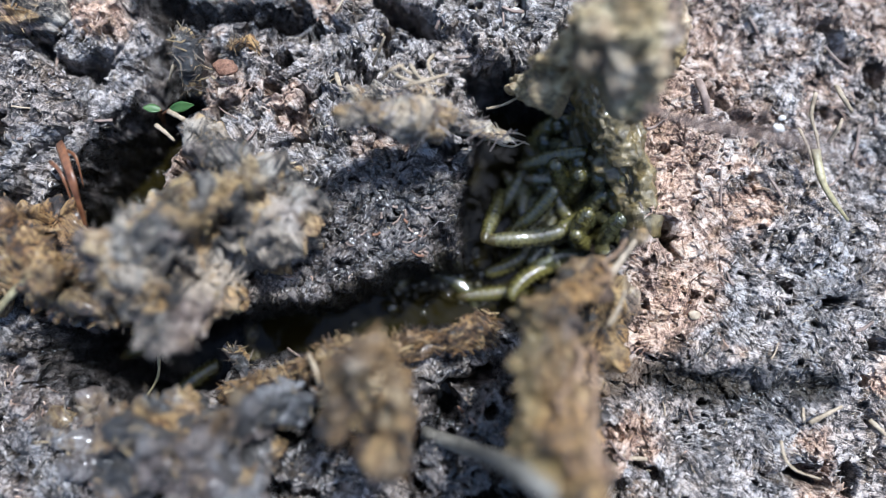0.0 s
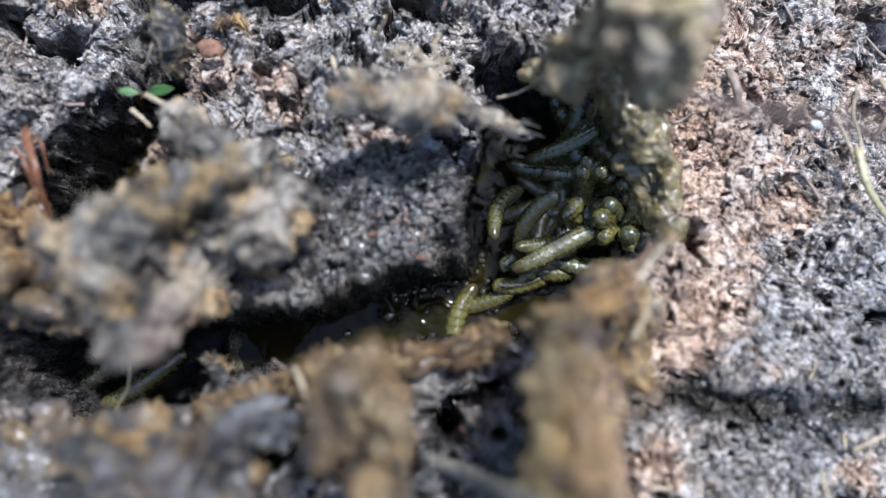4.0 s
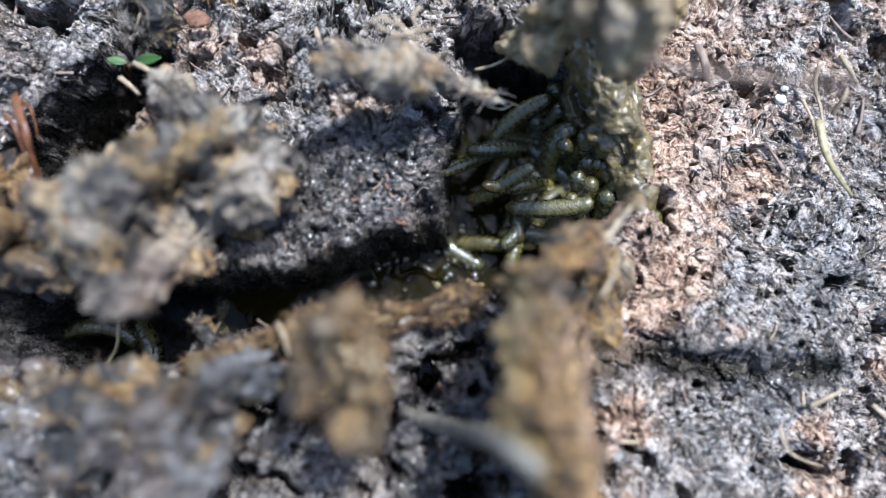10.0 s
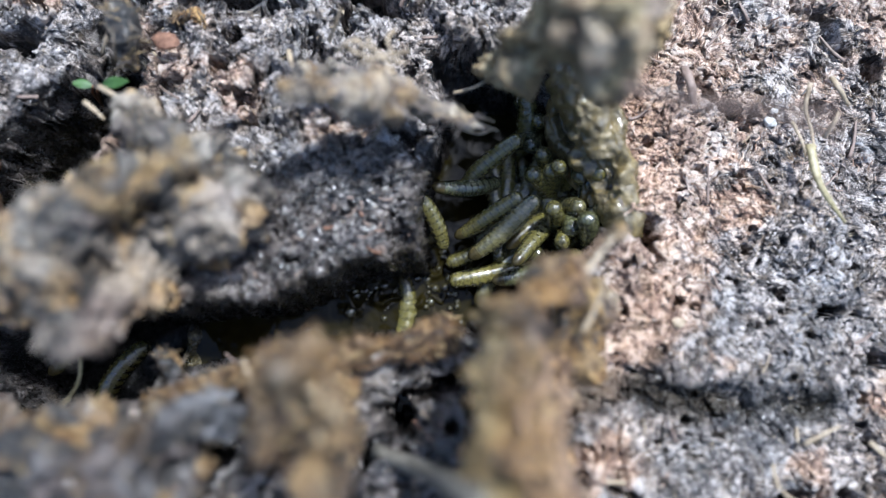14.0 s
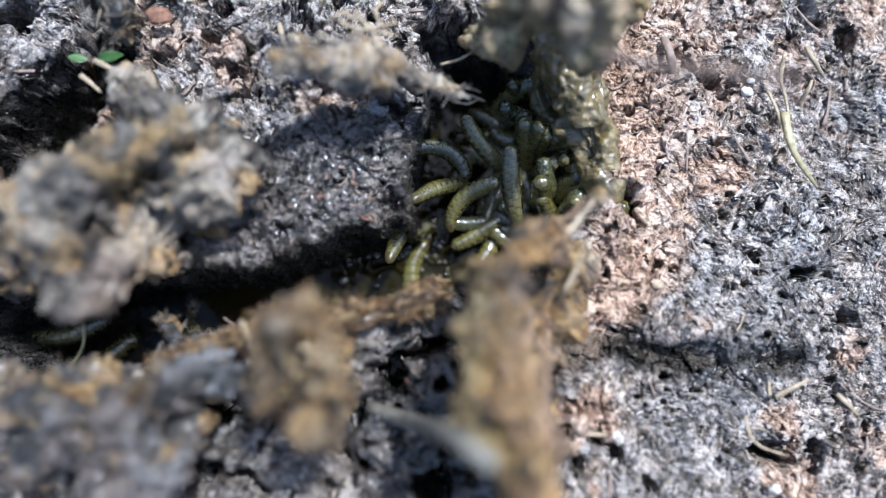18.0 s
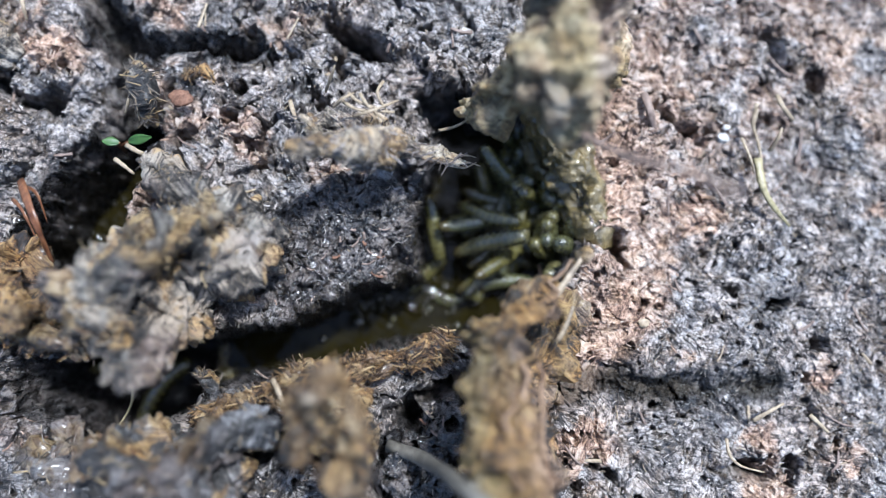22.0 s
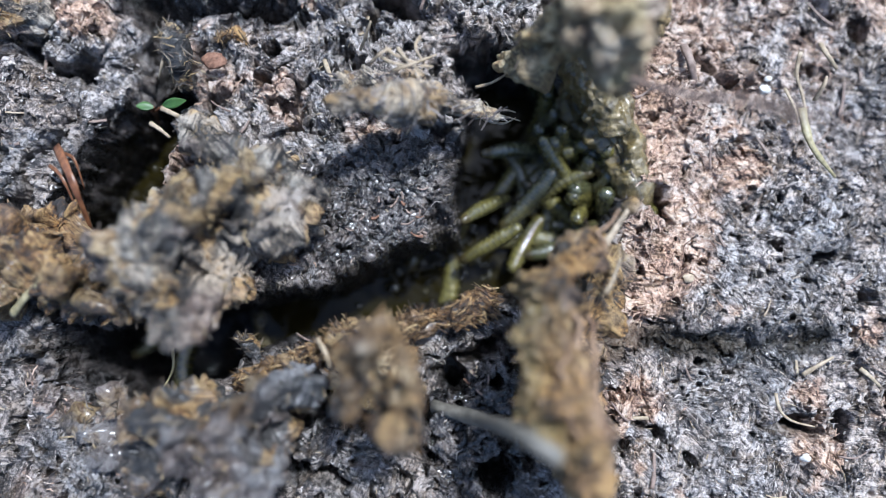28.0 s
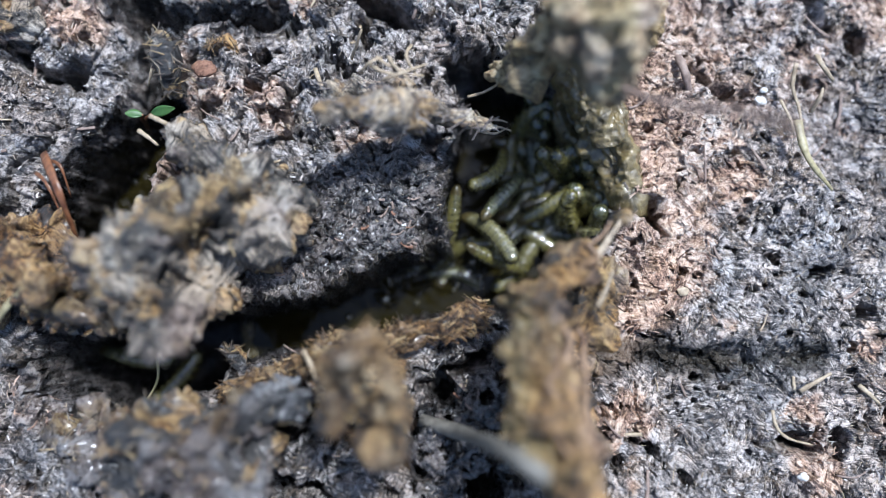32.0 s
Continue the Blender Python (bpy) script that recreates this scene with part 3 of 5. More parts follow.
# slurry in the cavity
sx, sy = np.meshgrid(np.arange(-0.0512, 0.058, 0.0004), np.arange(-0.028, 0.068, 0.0004))
stirred = smooth(1.1, 0.5, np.hypot((sx - 0.006) / 0.028, (sy - 0.012) / 0.014))
curl = np.exp(-(field(sx, sy, 0.3, 0.0075, 56) / 0.09) ** 2) * smooth(-0.1, 0.2, field(sx, sy, 0, 0.006, 57))
me = grid_mesh("slurry_pool", sx, sy, SLURRY_Z + 0.0013 * stirred * curl + 0.0003 * field(sx, sy, 0, 0.011, 31) + 0.00012 * field(sx, sy, 0, 0.004, 32))
me.materials.append(SLURRY)
tagged(new("slurry_pool", me), "dark olive liquid slurry filling the cavity of the pat", "slurry", kind="structure")


px, py = np.meshgrid(np.arange(-0.096, -0.048, 0.0004), np.arange(0.016, 0.062, 0.0004))
me = grid_mesh("slurry_pool", px, py, 0.0185 + 0.0010 * field(px, py, 0, 0.006, 60) + 0.0007 * field(px, py, 0, 0.0022, 61) + 0.0003 * field(px, py, 0, 0.001, 62))
me.materials.append(SLURRY)
tagged(new("slurry_pool", me), "wet black lumpy mud at the bottom of the pit", "slurry", kind="structure")

# ---- fibres on the crust ----
def fibres(n, seed, pick, lengths, widths, lift=0.0006, steep=0.5):
    """One mesh of n short tapered bent fibres, each a three-sided sliver."""
    rng = np.random.default_rng(seed)
    p = pick(rng, n)
    n = len(p)
    way = np.argmax([field(p[:, 0], p[:, 1], 0.2 * k, 0.009, 38 + k) for k in range(3)], axis=0)
    heading = np.radians(np.array([15, 75, 135])[way]) + rng.normal(0, 0.45, n) + rng.choice([0, 3.1416], n)
    length, width = rng.uniform(*lengths, n) * rng.uniform(0.4, 1, n), rng.uniform(*widths, n)
    slope = rng.normal(0.1, steep, n)
    bend = rng.normal(0, 0.6, n)
    verts = np.zeros((n, 9, 3))
    for k, s in enumerate((-0.5, 0.0, 0.5)):
        a = heading + bend * s
        c = p + np.stack([np.cos(a) * s * length, np.sin(a) * s * length, np.sin(slope) * s * length + lift], -1)
        r = width * (0.55, 0.8, 0.3)[k]
        side = np.stack([-np.sin(a), np.cos(a), 0 * a], -1)
        verts[:, 3 * k] = c + side * r[:, None]
        verts[:, 3 * k + 1] = c - side * r[:, None]
        verts[:, 3 * k + 2] = c + np.array([0, 0, 1.0]) * (r * 0.7)[:, None]
    quads = np.array([[0, 1, 4, 3], [1, 2, 5, 4], [2, 0, 3, 5], [3, 4, 7, 6], [4, 5, 8, 7], [5, 3, 6, 8]])
    f = (quads[None] + 9 * np.arange(n)[:, None, None]).reshape(-1, 4)
    return mesh_of("chaff", verts.reshape(-1, 3), f.tolist(), True)


def on_crust(keep):
    def pick(rng, n):
        x, y = rng.uniform(-0.107, 0.126, n), rng.uniform(-0.061, 0.094, n)
        z, w, t, o, m = crust(x, y)
        ok = (keep(w, t, o) - m > rng.uniform(0, 1, n)) & (z > 0.033 - 0.075 * np.maximum(x - 0.03, 0))
        x, y = x[ok], y[ok]
        return np.stack([x, y, top_of(x, y)], -1)
    return pick


tagged(part("chaff", fibres(34000, 41, on_crust(lambda w, t, o: 0.95 - 0.8 * w - t), (0.0008, 0.0036), (0.00004, 0.00018), 0.00001, 0.12), FIBRE, pat), "shredded grey chewed grass", kind="stuff")
tagged(part("chaff", fibres(16000, 42, on_crust(lambda w, t, o: 0.9 * t), (0.0008, 0.0042), (0.00005, 0.00028), 0.00005, 0.22), TAN_FIBRE, pat), "pinkish tan shredded fibre", kind="stuff")
tagged(part("chaff", fibres(9000, 43, on_crust(lambda w, t, o: 0.8 * w - o), (0.0005, 0.0024), (0.00004, 0.00018), 0.00004, 0.2), WET_FIBRE, pat), "dark wet shredded fibre", kind="stuff")

tagged(part("flake", fibres(20000, 44, on_crust(lambda w, t, o: 0.8 - 1.0 * w - t), (0.0006, 0.0022), (0.00008, 0.00034), 0.00000, 0.12), FLAKE, pat), "pale flat flakes of chewed grass", kind="stuff")


def along_brink(rng, n):
    """Points on the torn brink of the cavity."""
    x, y = rng.uniform(-0.05, 0.012, n), rng.uniform(-0.004, 0.036, n)
    z = crust(x, y)[0]
    ok = (z > 0.026) & (np.minimum(line_gap(x, y, CHAMBER), line_gap(x, y, CHANNEL)) < 0.0022) & (y > 0.004 + 0.12 * x)
    return np.stack([x[ok], y[ok], top_of(x[ok], y[ok])], -1)


tagged(part("fringe", fibres(7000, 45, along_brink, (0.0010, 0.0034), (0.00005, 0.00018), 0.0001, 0.35), WET_FIBRE, pat), "ragged fringe of fibres at the brink of the cavity", kind="stuff")


# ---- clods ----
def clod(name, blobs, material, label, voxel=0.00055, rough=1.0, wet=0.0, tan=0.0, olive=None, hair=0, hair_mat=None, seed=50, chain=True, sunlit_tan=0.0):
    """A crumbly lump grown round a run of blobs (x, y, z, r)."""
    bm = bmesh.new()
    run = []
    for a, b in zip(blobs, blobs[1:] if chain else []):
        for f in (0.0, 0.25, 0.5, 0.75):
            run.append([a[i] + f * (b[i] - a[i]) for i in range(4)])
    run += [blobs[-1]] if chain else list(blobs)
    for x, y, z, r in run:
        bmesh.ops.create_icosphere(bm, subdivisions=3, radius=r, matrix=Matrix.Translation((x, y, z)))
    raw = bpy.data.meshes.new("raw")
    bm.to_mesh(raw)
    bm.free()
    tmp = new("raw", raw)
    mod = tmp.modifiers.new("grow", "REMESH")
    mod.mode, mod.voxel_size, mod.use_smooth_shade = "VOXEL", voxel, True
    bpy.context.view_layer.update()
    dep = bpy.context.evaluated_depsgraph_get()
    me = bpy.data.meshes.new_from_object(tmp.evaluated_get(dep))
    bpy.data.objects.remove(tmp)
    me.name = name
    count = len(me.vertices)
    co, no = np.zeros(count * 3, np.float32), np.zeros(count * 3, np.float32)
    me.vertices.foreach_get("co", co)
    me.vertices.foreach_get("normal", no)
    co, no = co.reshape(-1, 3).astype(float), no.reshape(-1, 3).astype(float)
    x, y, z = co.T
    d = 0.0048 * field(x, y, z, 0.012, seed) + 0.0024 * field(x, y, z, 0.0058, seed + 1)
    d = d + 0.0016 * (0.35 - 1.5 * np.abs(field(x, y, z, 0.0034, seed + 2))) + 0.0013 * field(x / 5, y, z, 0.0018, seed + 3) + 0.0012 * field(x, y / 5, z, 0.0016, seed + 14) + 0.0004 * field(x, y, z, 0.0009, seed + 4)
    ux, uy, uz = x + 0.002 * field(x, y, z, 0.005, seed + 9), y + 0.002 * field(x, y, z, 0.005, seed + 10), z + 0.002 * field(x, y, z, 0.005, seed + 11)
    d = d + 0.0024 * smooth(-0.06, 0.05, field(ux, uy, uz, 0.009, seed + 12)) + 0.0008 * smooth(-0.06, 0.05, field(ux, uy, uz, 0.0048, seed + 13)) - 0.0019
    d = d - 0.0070 * smooth(0.22, 0.42, field(ux, uy, uz, 0.0085, seed + 5))
    spots = np.array(run, float)
    gap = np.sqrt(((co[:, None, :] - spots[None, :, :3]) ** 2).sum(-1)) - spots[None, :, 3]
    thin = np.clip(spots[np.argmin(gap, axis=1), 3] / 0.0055, 0.12, 1)
    co = co + no * (d * rough * thin)[:, None]
    me.vertices.foreach_set("co", co.astype(np.float32).ravel())
    patch = field(x, y, z, 0.012, seed + 6) + 0.4 * field(x, y, z, 0.004, seed + 7)
    give(me, "wet", np.clip(wet + 0.5 * patch, 0, 1))
    # faces turned to +x are tanned lighter: a sunlit edge painted on
    give(me, "tan", np.clip(tan + 0.9 * patch + sunlit_tan * smooth(0.1, 0.7, no[:, 0]), 0, 1))
    give(me, "olive", np.clip(olive(x, y, z, no) + 0.4 * patch, 0, 1) if olive else 0 * x)
    me.update()
    me.shade_smooth()
    me.materials.clear()
    low = co[:, 2].min()
    cx, cy = co[:, 0].mean(), co[:, 1].mean()
    ob = thing(name, (cx, cy, low), label, "dung clod", "clods round the cavity")
    lump = part("lump", me, material, ob)
    lump.matrix_parent_inverse = Matrix.Translation((-cx, -cy, -low))
    if hair:
        up = np.flatnonzero(no[:, 2] > -0.1)

        def pick(rng, n):
            return co[rng.choice(up, n)]
        fur = part("chaff", fibres(hair, seed + 8, pick, (0.0015, 0.006), (0.00006, 0.00030), 0.0001, 0.45), hair_mat or CLOD_FIBRE, ob)
        tagged(fur, "loose chewed fibres", kind="stuff")
        fur.matrix_parent_inverse = Matrix.Translation((-cx, -cy, -low))
    return ob


def strands(ob, ways, material, seed):
    """Broad torn fibres grown into a clod, each a part of it: three points and a half width."""
    r = random.Random(seed)
    for a, b, c, w in ways:
        pts = arc([a, b, c], 9)
        pts = [Vector(p) + Vector((r.gauss(0, 0.0007), r.gauss(0, 0.0006), r.gauss(0, 0.0007))) for p in pts]
        radii = [0.5 * w * (0.35 + 0.65 * math.sin(math.pi * (0.12 + 0.8 * i / 8))) * r.uniform(0.8, 1.15) for i in range(9)]
        one = part("strand", tube(pts, radii, 7, 0.5), material, ob, "torn tan plant strand")
        one.matrix_parent_inverse = Matrix.Translation(-ob.location)


clod("dung_clod", [(-0.0533, 0.0410, 0.0500, 0.0033), (-0.0469, 0.0329, 0.0520, 0.0056), (-0.0375, 0.0274, 0.0540, 0.0076), (-0.0306, 0.0259, 0.0520, 0.0056), (-0.0391, 0.0203, 0.0500, 0.0089), (-0.0461, 0.0203, 0.0550, 0.0092), (-0.0560, 0.0185, 0.0550, 0.0083), (-0.0635, 0.0117, 0.0550, 0.0067), (-0.0542, 0.0050, 0.0570, 0.0062), (-0.0511, -0.0008, 0.0600, 0.0035), (-0.0485, 0.0082, 0.0500, 0.0079)],
     CLOD, "large crumbly grey-tan dung clod leaning over the cavity", wet=0.1, tan=-0.1, hair=450, seed=60)
clod("dung_clod", [(-0.0973, 0.0207, 0.0480, 0.0058), (-0.0915, 0.0230, 0.0470, 0.0055), (-0.0842, 0.0232, 0.0460, 0.0039), (-0.0896, 0.0150, 0.0460, 0.0066), (-0.0791, 0.0097, 0.0500, 0.0061), (-0.0949, 0.0107, 0.0460, 0.0066), (-0.0701, 0.0039, 0.0480, 0.0045)],
     RUSTY, "rust-brown and grey dung clod beside the wet pit", wet=0.35, tan=-0.2, hair=300, hair_mat=RUST_FIBRE, seed=75)
clod("dung_clod", [(-0.0722, -0.0184, 0.0460, 0.0046), (-0.0618, -0.0200, 0.0500, 0.0064), (-0.0518, -0.0212, 0.0530, 0.0077), (-0.0411, -0.0212, 0.0560, 0.0073), (-0.0350, -0.0169, 0.0560, 0.0053), (-0.0293, -0.0130, 0.0540, 0.0037), (-0.0351, -0.0208, 0.0520, 0.0055), (-0.0390, -0.0287, 0.0560, 0.0068), (-0.0498, -0.0323, 0.0500, 0.0076), (-0.0651, -0.0282, 0.0440, 0.0067), (-0.0819, -0.0225, 0.0420, 0.0041)],
     BLUE_CLOD, "blue-grey dung clod on the lower edge of the crack", wet=0.5, tan=0.0, hair=300, seed=90)
clod("dung_clod", [(-0.0186, -0.0174, 0.0600, 0.0030), (-0.0173, -0.0113, 0.0670, 0.0033), (-0.0152, -0.0052, 0.0710, 0.0033), (-0.0101, -0.0037, 0.0700, 0.0028), (-0.0070, -0.0093, 0.0710, 0.0032), (-0.0076, -0.0152, 0.0690, 0.0032), (-0.0092, -0.0206, 0.0650, 0.0029), (-0.0131, -0.0179, 0.0500, 0.0046), (-0.0178, -0.0133, 0.0460, 0.0055), (-0.0184, -0.0139, 0.0420, 0.0054)],
     TUFT, "upright orange-tan fibrous dung tuft at the edge of the crack", wet=0.1, tan=-0.4, hair=900, hair_mat=RUST_FIBRE, seed=105, rough=1.35)
clod("dung_ledge", [(-0.0447, -0.0139, 0.0440, 0.0020), (-0.0368, -0.0121, 0.0460, 0.0026), (-0.0290, -0.0092, 0.0480, 0.0032), (-0.0189, -0.0047, 0.0480, 0.0032), (-0.0060, -0.0040, 0.0480, 0.0030), (0.0017, -0.0030, 0.0470, 0.0028), (0.0088, 0.0000, 0.0450, 0.0030)],
     RUSTY, "thin rust-orange fibrous ledge over the slurry", wet=0.4, tan=-0.4, hair=1100, hair_mat=RUST_FIBRE, seed=120, voxel=0.0004, rough=0.75)
# tan on +x faces: dry outer crust, with sunlight painted in too
ridge = clod("dung_ridge", [(0.0398, 0.0182, 0.0550, 0.0012), (0.0347, 0.0134, 0.0550, 0.0024), (0.0258, 0.0064, 0.0585, 0.0050), (0.0195, -0.0001, 0.0620, 0.0063), (0.0185, -0.0087, 0.0640, 0.0068), (0.0187, -0.0179, 0.0660, 0.0067), (0.0202, -0.0250, 0.0690, 0.0052), (0.0232, -0.0315, 0.0650, 0.0043), (0.0258, -0.0360, 0.0600, 0.0030), (0.0262, -0.0330, 0.0500, 0.0048), (0.0235, -0.0245, 0.0480, 0.0070), (0.0233, -0.0111, 0.0450, 0.0082), (0.0348, 0.0050, 0.0420, 0.0061)],
     SLAB, "upstanding slab of dung crust, tan outside and olive inside", wet=0.12, tan=-0.35, olive=lambda x, y, z, no: 0.65 * smooth(-0.1, -0.8, no[:, 0]), hair=400, hair_mat=RUST_FIBRE, seed=135, sunlit_tan=0.5, rough=0.9)
strands(ridge, [((0.0240, 0.0010, 0.0630), (0.0236, -0.0120, 0.0680), (0.0258, -0.0245, 0.0690), 0.0012), ((0.0268, -0.0030, 0.0590), (0.0268, -0.0160, 0.0640), (0.0285, -0.0280, 0.0610), 0.0014), ((0.0215, -0.0060, 0.0650), (0.0200, -0.0160, 0.0720), (0.0222, -0.0270, 0.0700), 0.0010),
               ((0.0300, 0.0040, 0.0580), (0.0322, 0.0100, 0.0590), (0.0350, 0.0165, 0.0580), 0.0011), ((0.0262, -0.0200, 0.0660), (0.0275, -0.0270, 0.0650), (0.0285, -0.0345, 0.0590), 0.0015)], PINK_TORN, 5)
# right edge warmed in colour, as if the sun caught it
clod("dung_clod", [(0.0168, 0.0524, 0.0500, 0.0033), (0.0215, 0.0513, 0.0540, 0.0049), (0.0251, 0.0514, 0.0600, 0.0059), (0.0291, 0.0521, 0.0660, 0.0062), (0.0348, 0.0569, 0.0700, 0.0081), (0.0351, 0.0465, 0.0700, 0.0058), (0.0349, 0.0415, 0.0660, 0.0038), (0.0381, 0.0673, 0.0680, 0.0087), (0.0437, 0.0642, 0.0520, 0.0094)],
     KNOB, "wet olive-grey dung lump overhanging the chamber", wet=0.0, tan=0.0, olive=lambda x, y, z, no: -0.05 + 0.5 * smooth(0.25, -0.2, no[:, 2]), hair=200, seed=150, rough=0.6, sunlit_tan=0.6)
clod("dung_wall", [(0.0345, 0.0530, 0.0440, 0.0052), (0.0390, 0.0475, 0.0420, 0.0060), (0.0425, 0.0400, 0.0390, 0.0062), (0.0455, 0.0320, 0.0370, 0.0056), (0.0475, 0.0240, 0.0350, 0.0042), (0.0440, 0.0350, 0.0300, 0.0060), (0.0400, 0.0430, 0.0300, 0.0056), (0.0365, 0.0500, 0.0320, 0.0050)],
     SLIME, "slimy olive inner wall of the chamber", seed=165, rough=0.38, voxel=0.0004)
clod("dung_flap", [(-0.0191, 0.0410, 0.0600, 0.0025), (-0.0145, 0.0421, 0.0590, 0.0035), (-0.0075, 0.0428, 0.0560, 0.0039), (-0.0002, 0.0423, 0.0540, 0.0033), (0.0074, 0.0412, 0.0520, 0.0022), (0.0153, 0.0401, 0.0485, 0.0009), (0.0030, 0.0450, 0.0480, 0.0030), (-0.0080, 0.0500, 0.0480, 0.0040), (-0.0179, 0.0500, 0.0460, 0.0042)],
     FLAP, "torn grey-tan flap of crust overhanging the block", wet=-0.1, tan=0.0, hair=450, hair_mat=FIBRE, seed=180, voxel=0.00045, rough=0.8)


clod("dung_clod", [(-0.0580, 0.0653, 0.0480, 0.0012), (-0.0573, 0.0610, 0.0480, 0.0017), (-0.0571, 0.0565, 0.0470, 0.0020), (-0.0569, 0.0538, 0.0440, 0.0017)],
     CLOD, "narrow upright crumb of dung standing by the pit", wet=0.0, tan=0.1, hair=120, seed=195, voxel=0.00045)
clod("dung_clod", [(-0.1111, 0.0842, 0.0410, 0.0075), (-0.1022, 0.0810, 0.0430, 0.0067), (-0.0951, 0.0753, 0.0430, 0.0056), (-0.0988, 0.0699, 0.0410, 0.0046)],
     CLOD, "brown lumpy dung clod beside a dark crack", wet=0.05, tan=0.1, hair=300, seed=210)
clod("dung_clod", [(-0.0492, 0.0650, 0.0430, 0.0018), (-0.0460, 0.0656, 0.0440, 0.0026), (-0.0436, 0.0640, 0.0430, 0.0016)],
     RUSTY, "small rust-orange fibrous crumb on the crust", wet=0.0, hair=50, hair_mat=RUST_FIBRE, seed=225, voxel=0.0004)
clod("dung_clod", [(-0.0489, -0.0051, 0.0360, 0.0020), (-0.0458, -0.0056, 0.0400, 0.0023), (-0.0448, -0.0079, 0.0380, 0.0020)],
     BLUE_CLOD, "small grey crumb hanging over the dark gap", wet=0.1, hair=60, seed=240, voxel=0.00045)

# ---- straws, leaf, stalks and other small things ----
def straw(points, r, material, label, name="straw", category="straw", group="loose straws", tip=0.5, flat=0.6, sag=0.0):
    pts = arc([p[:3] for p in points], 10)
    base = pts[0]
    ob = thing(name, base, label, category, group)
    n = len(pts)
    radii = [r * (1 - (1 - tip) * (i / (n - 1)) ** 1.5) * (1 + 0.12 * math.sin(i * 2.1 + base[0] * 900)) for i in range(n)]
    part("stem", tube([Vector(p) - Vector(base) for p in pts], radii, 7, flat), material, ob)
    return ob


straw([(0.0856, 0.0401, 0.0420), (0.0861, 0.0314, 0.0430), (0.0929, 0.0240, 0.0400)], 0.0011, GREEN_STRAW, "curved greenish-yellow straw lying on the crust", tip=0.3)
straw([(0.0856, 0.0532, 0.0440), (0.0854, 0.0487, 0.0420), (0.0869, 0.0439, 0.0410), (0.0872, 0.0389, 0.0410)], 0.0005, STRAW, "thin dry pale straw on the crust", tip=0.6)
straw([(0.0829, 0.0457, 0.0410), (0.0834, 0.0400, 0.0430), (0.0850, 0.0369, 0.0410)], 0.0004, STRAW, "thin dry pale straw on the crust")
straw([(0.0920, 0.0555, 0.0420), (0.0916, 0.0521, 0.0440), (0.0957, 0.0498, 0.0410)], 0.0007, STRAW, "short pale straw chip on the crust", tip=0.8)
straw([(0.0895, 0.0423, 0.0410), (0.0900, 0.0448, 0.0440), (0.0910, 0.0469, 0.0440)], 0.0006, STRAW, "short pale straw chip on the crust")
straw([(0.0597, 0.0571, 0.0420), (0.0600, 0.0520, 0.0440), (0.0624, 0.0482, 0.0400)], 0.0011, TWIG, "short pinkish-brown stick stuck in the crust", "stick", "stick", "", 0.8)
straw([(0.0345, 0.0425, 0.0650), (0.0410, 0.0325, 0.0785), (0.0465, 0.0278, 0.0870), (0.0497, 0.0222, 0.0960)], 0.0006, TWIG, "thin pinkish-brown stem sticking up from the wet lump", "stem", "stem", "", 1.5)
straw([(0.0799, -0.0209, 0.0400), (0.0828, -0.0190, 0.0410), (0.0867, -0.0172, 0.0410)], 0.0006, STRAW, "short tan straw on the wet crust")
straw([(0.0938, -0.0204, 0.0390), (0.0951, -0.0222, 0.0400), (0.0978, -0.0246, 0.0390)], 0.0006, STRAW, "short tan straw on the crust")
straw([(0.0728, -0.0244, 0.0410), (0.0727, -0.0278, 0.0420), (0.0756, -0.0306, 0.0410), (0.0813, -0.0325, 0.0400)], 0.0004, STRAW, "thin bent stem on the crust")
straw([(-0.0040, -0.0225, 0.0420), (0.0030, -0.0238, 0.0480), (0.0080, -0.0228, 0.0620), (0.0115, -0.0218, 0.0760), (0.0165, -0.0250, 0.0790)], 0.0016, STALK, "smooth pale grey stalk leaning against the slab", "stalk", "stalk", "", 0.9, 0.9)
straw([(-0.0919, 0.0032, 0.0500), (-0.0865, 0.0069, 0.0530), (-0.0810, 0.0114, 0.0550)], 0.0009, GREEN_STRAW, "pale greenish straw across the clods")
straw([(-0.0160, 0.0588, 0.0460), (-0.0142, 0.0598, 0.0500), (-0.0125, 0.0619, 0.0530)], 0.0005, STRAW, "upright pale straw behind the flap")
straw([(-0.0245, 0.0573, 0.0450), (-0.0227, 0.0523, 0.0480), (-0.0211, 0.0489, 0.0490)], 0.0006, STRAW, "pale straw at the flap")
for a, b, c in (((-0.0095, 0.0551, 0.0540), (-0.0070, 0.0522, 0.0560), (-0.0027, 0.0509, 0.0550)), ((-0.0069, 0.0545, 0.0550), (-0.0051, 0.0510, 0.0570), (-0.0016, 0.0482, 0.0550)), ((-0.0107, 0.0532, 0.0540), (-0.0071, 0.0505, 0.0560), (0.0004, 0.0504, 0.0540)),
                ((-0.0020, 0.0583, 0.0520), (-0.0031, 0.0542, 0.0550), (-0.0007, 0.0498, 0.0540)), ((-0.0086, 0.0498, 0.0540), (-0.0045, 0.0497, 0.0570), (0.0012, 0.0534, 0.0530)), ((-0.0130, 0.0524, 0.0530), (-0.0104, 0.0531, 0.0560), (-0.0083, 0.0550, 0.0540))):
    straw([a, b, c], 0.00042, STRAW, "dry yellow straw in a tangle on the flap")
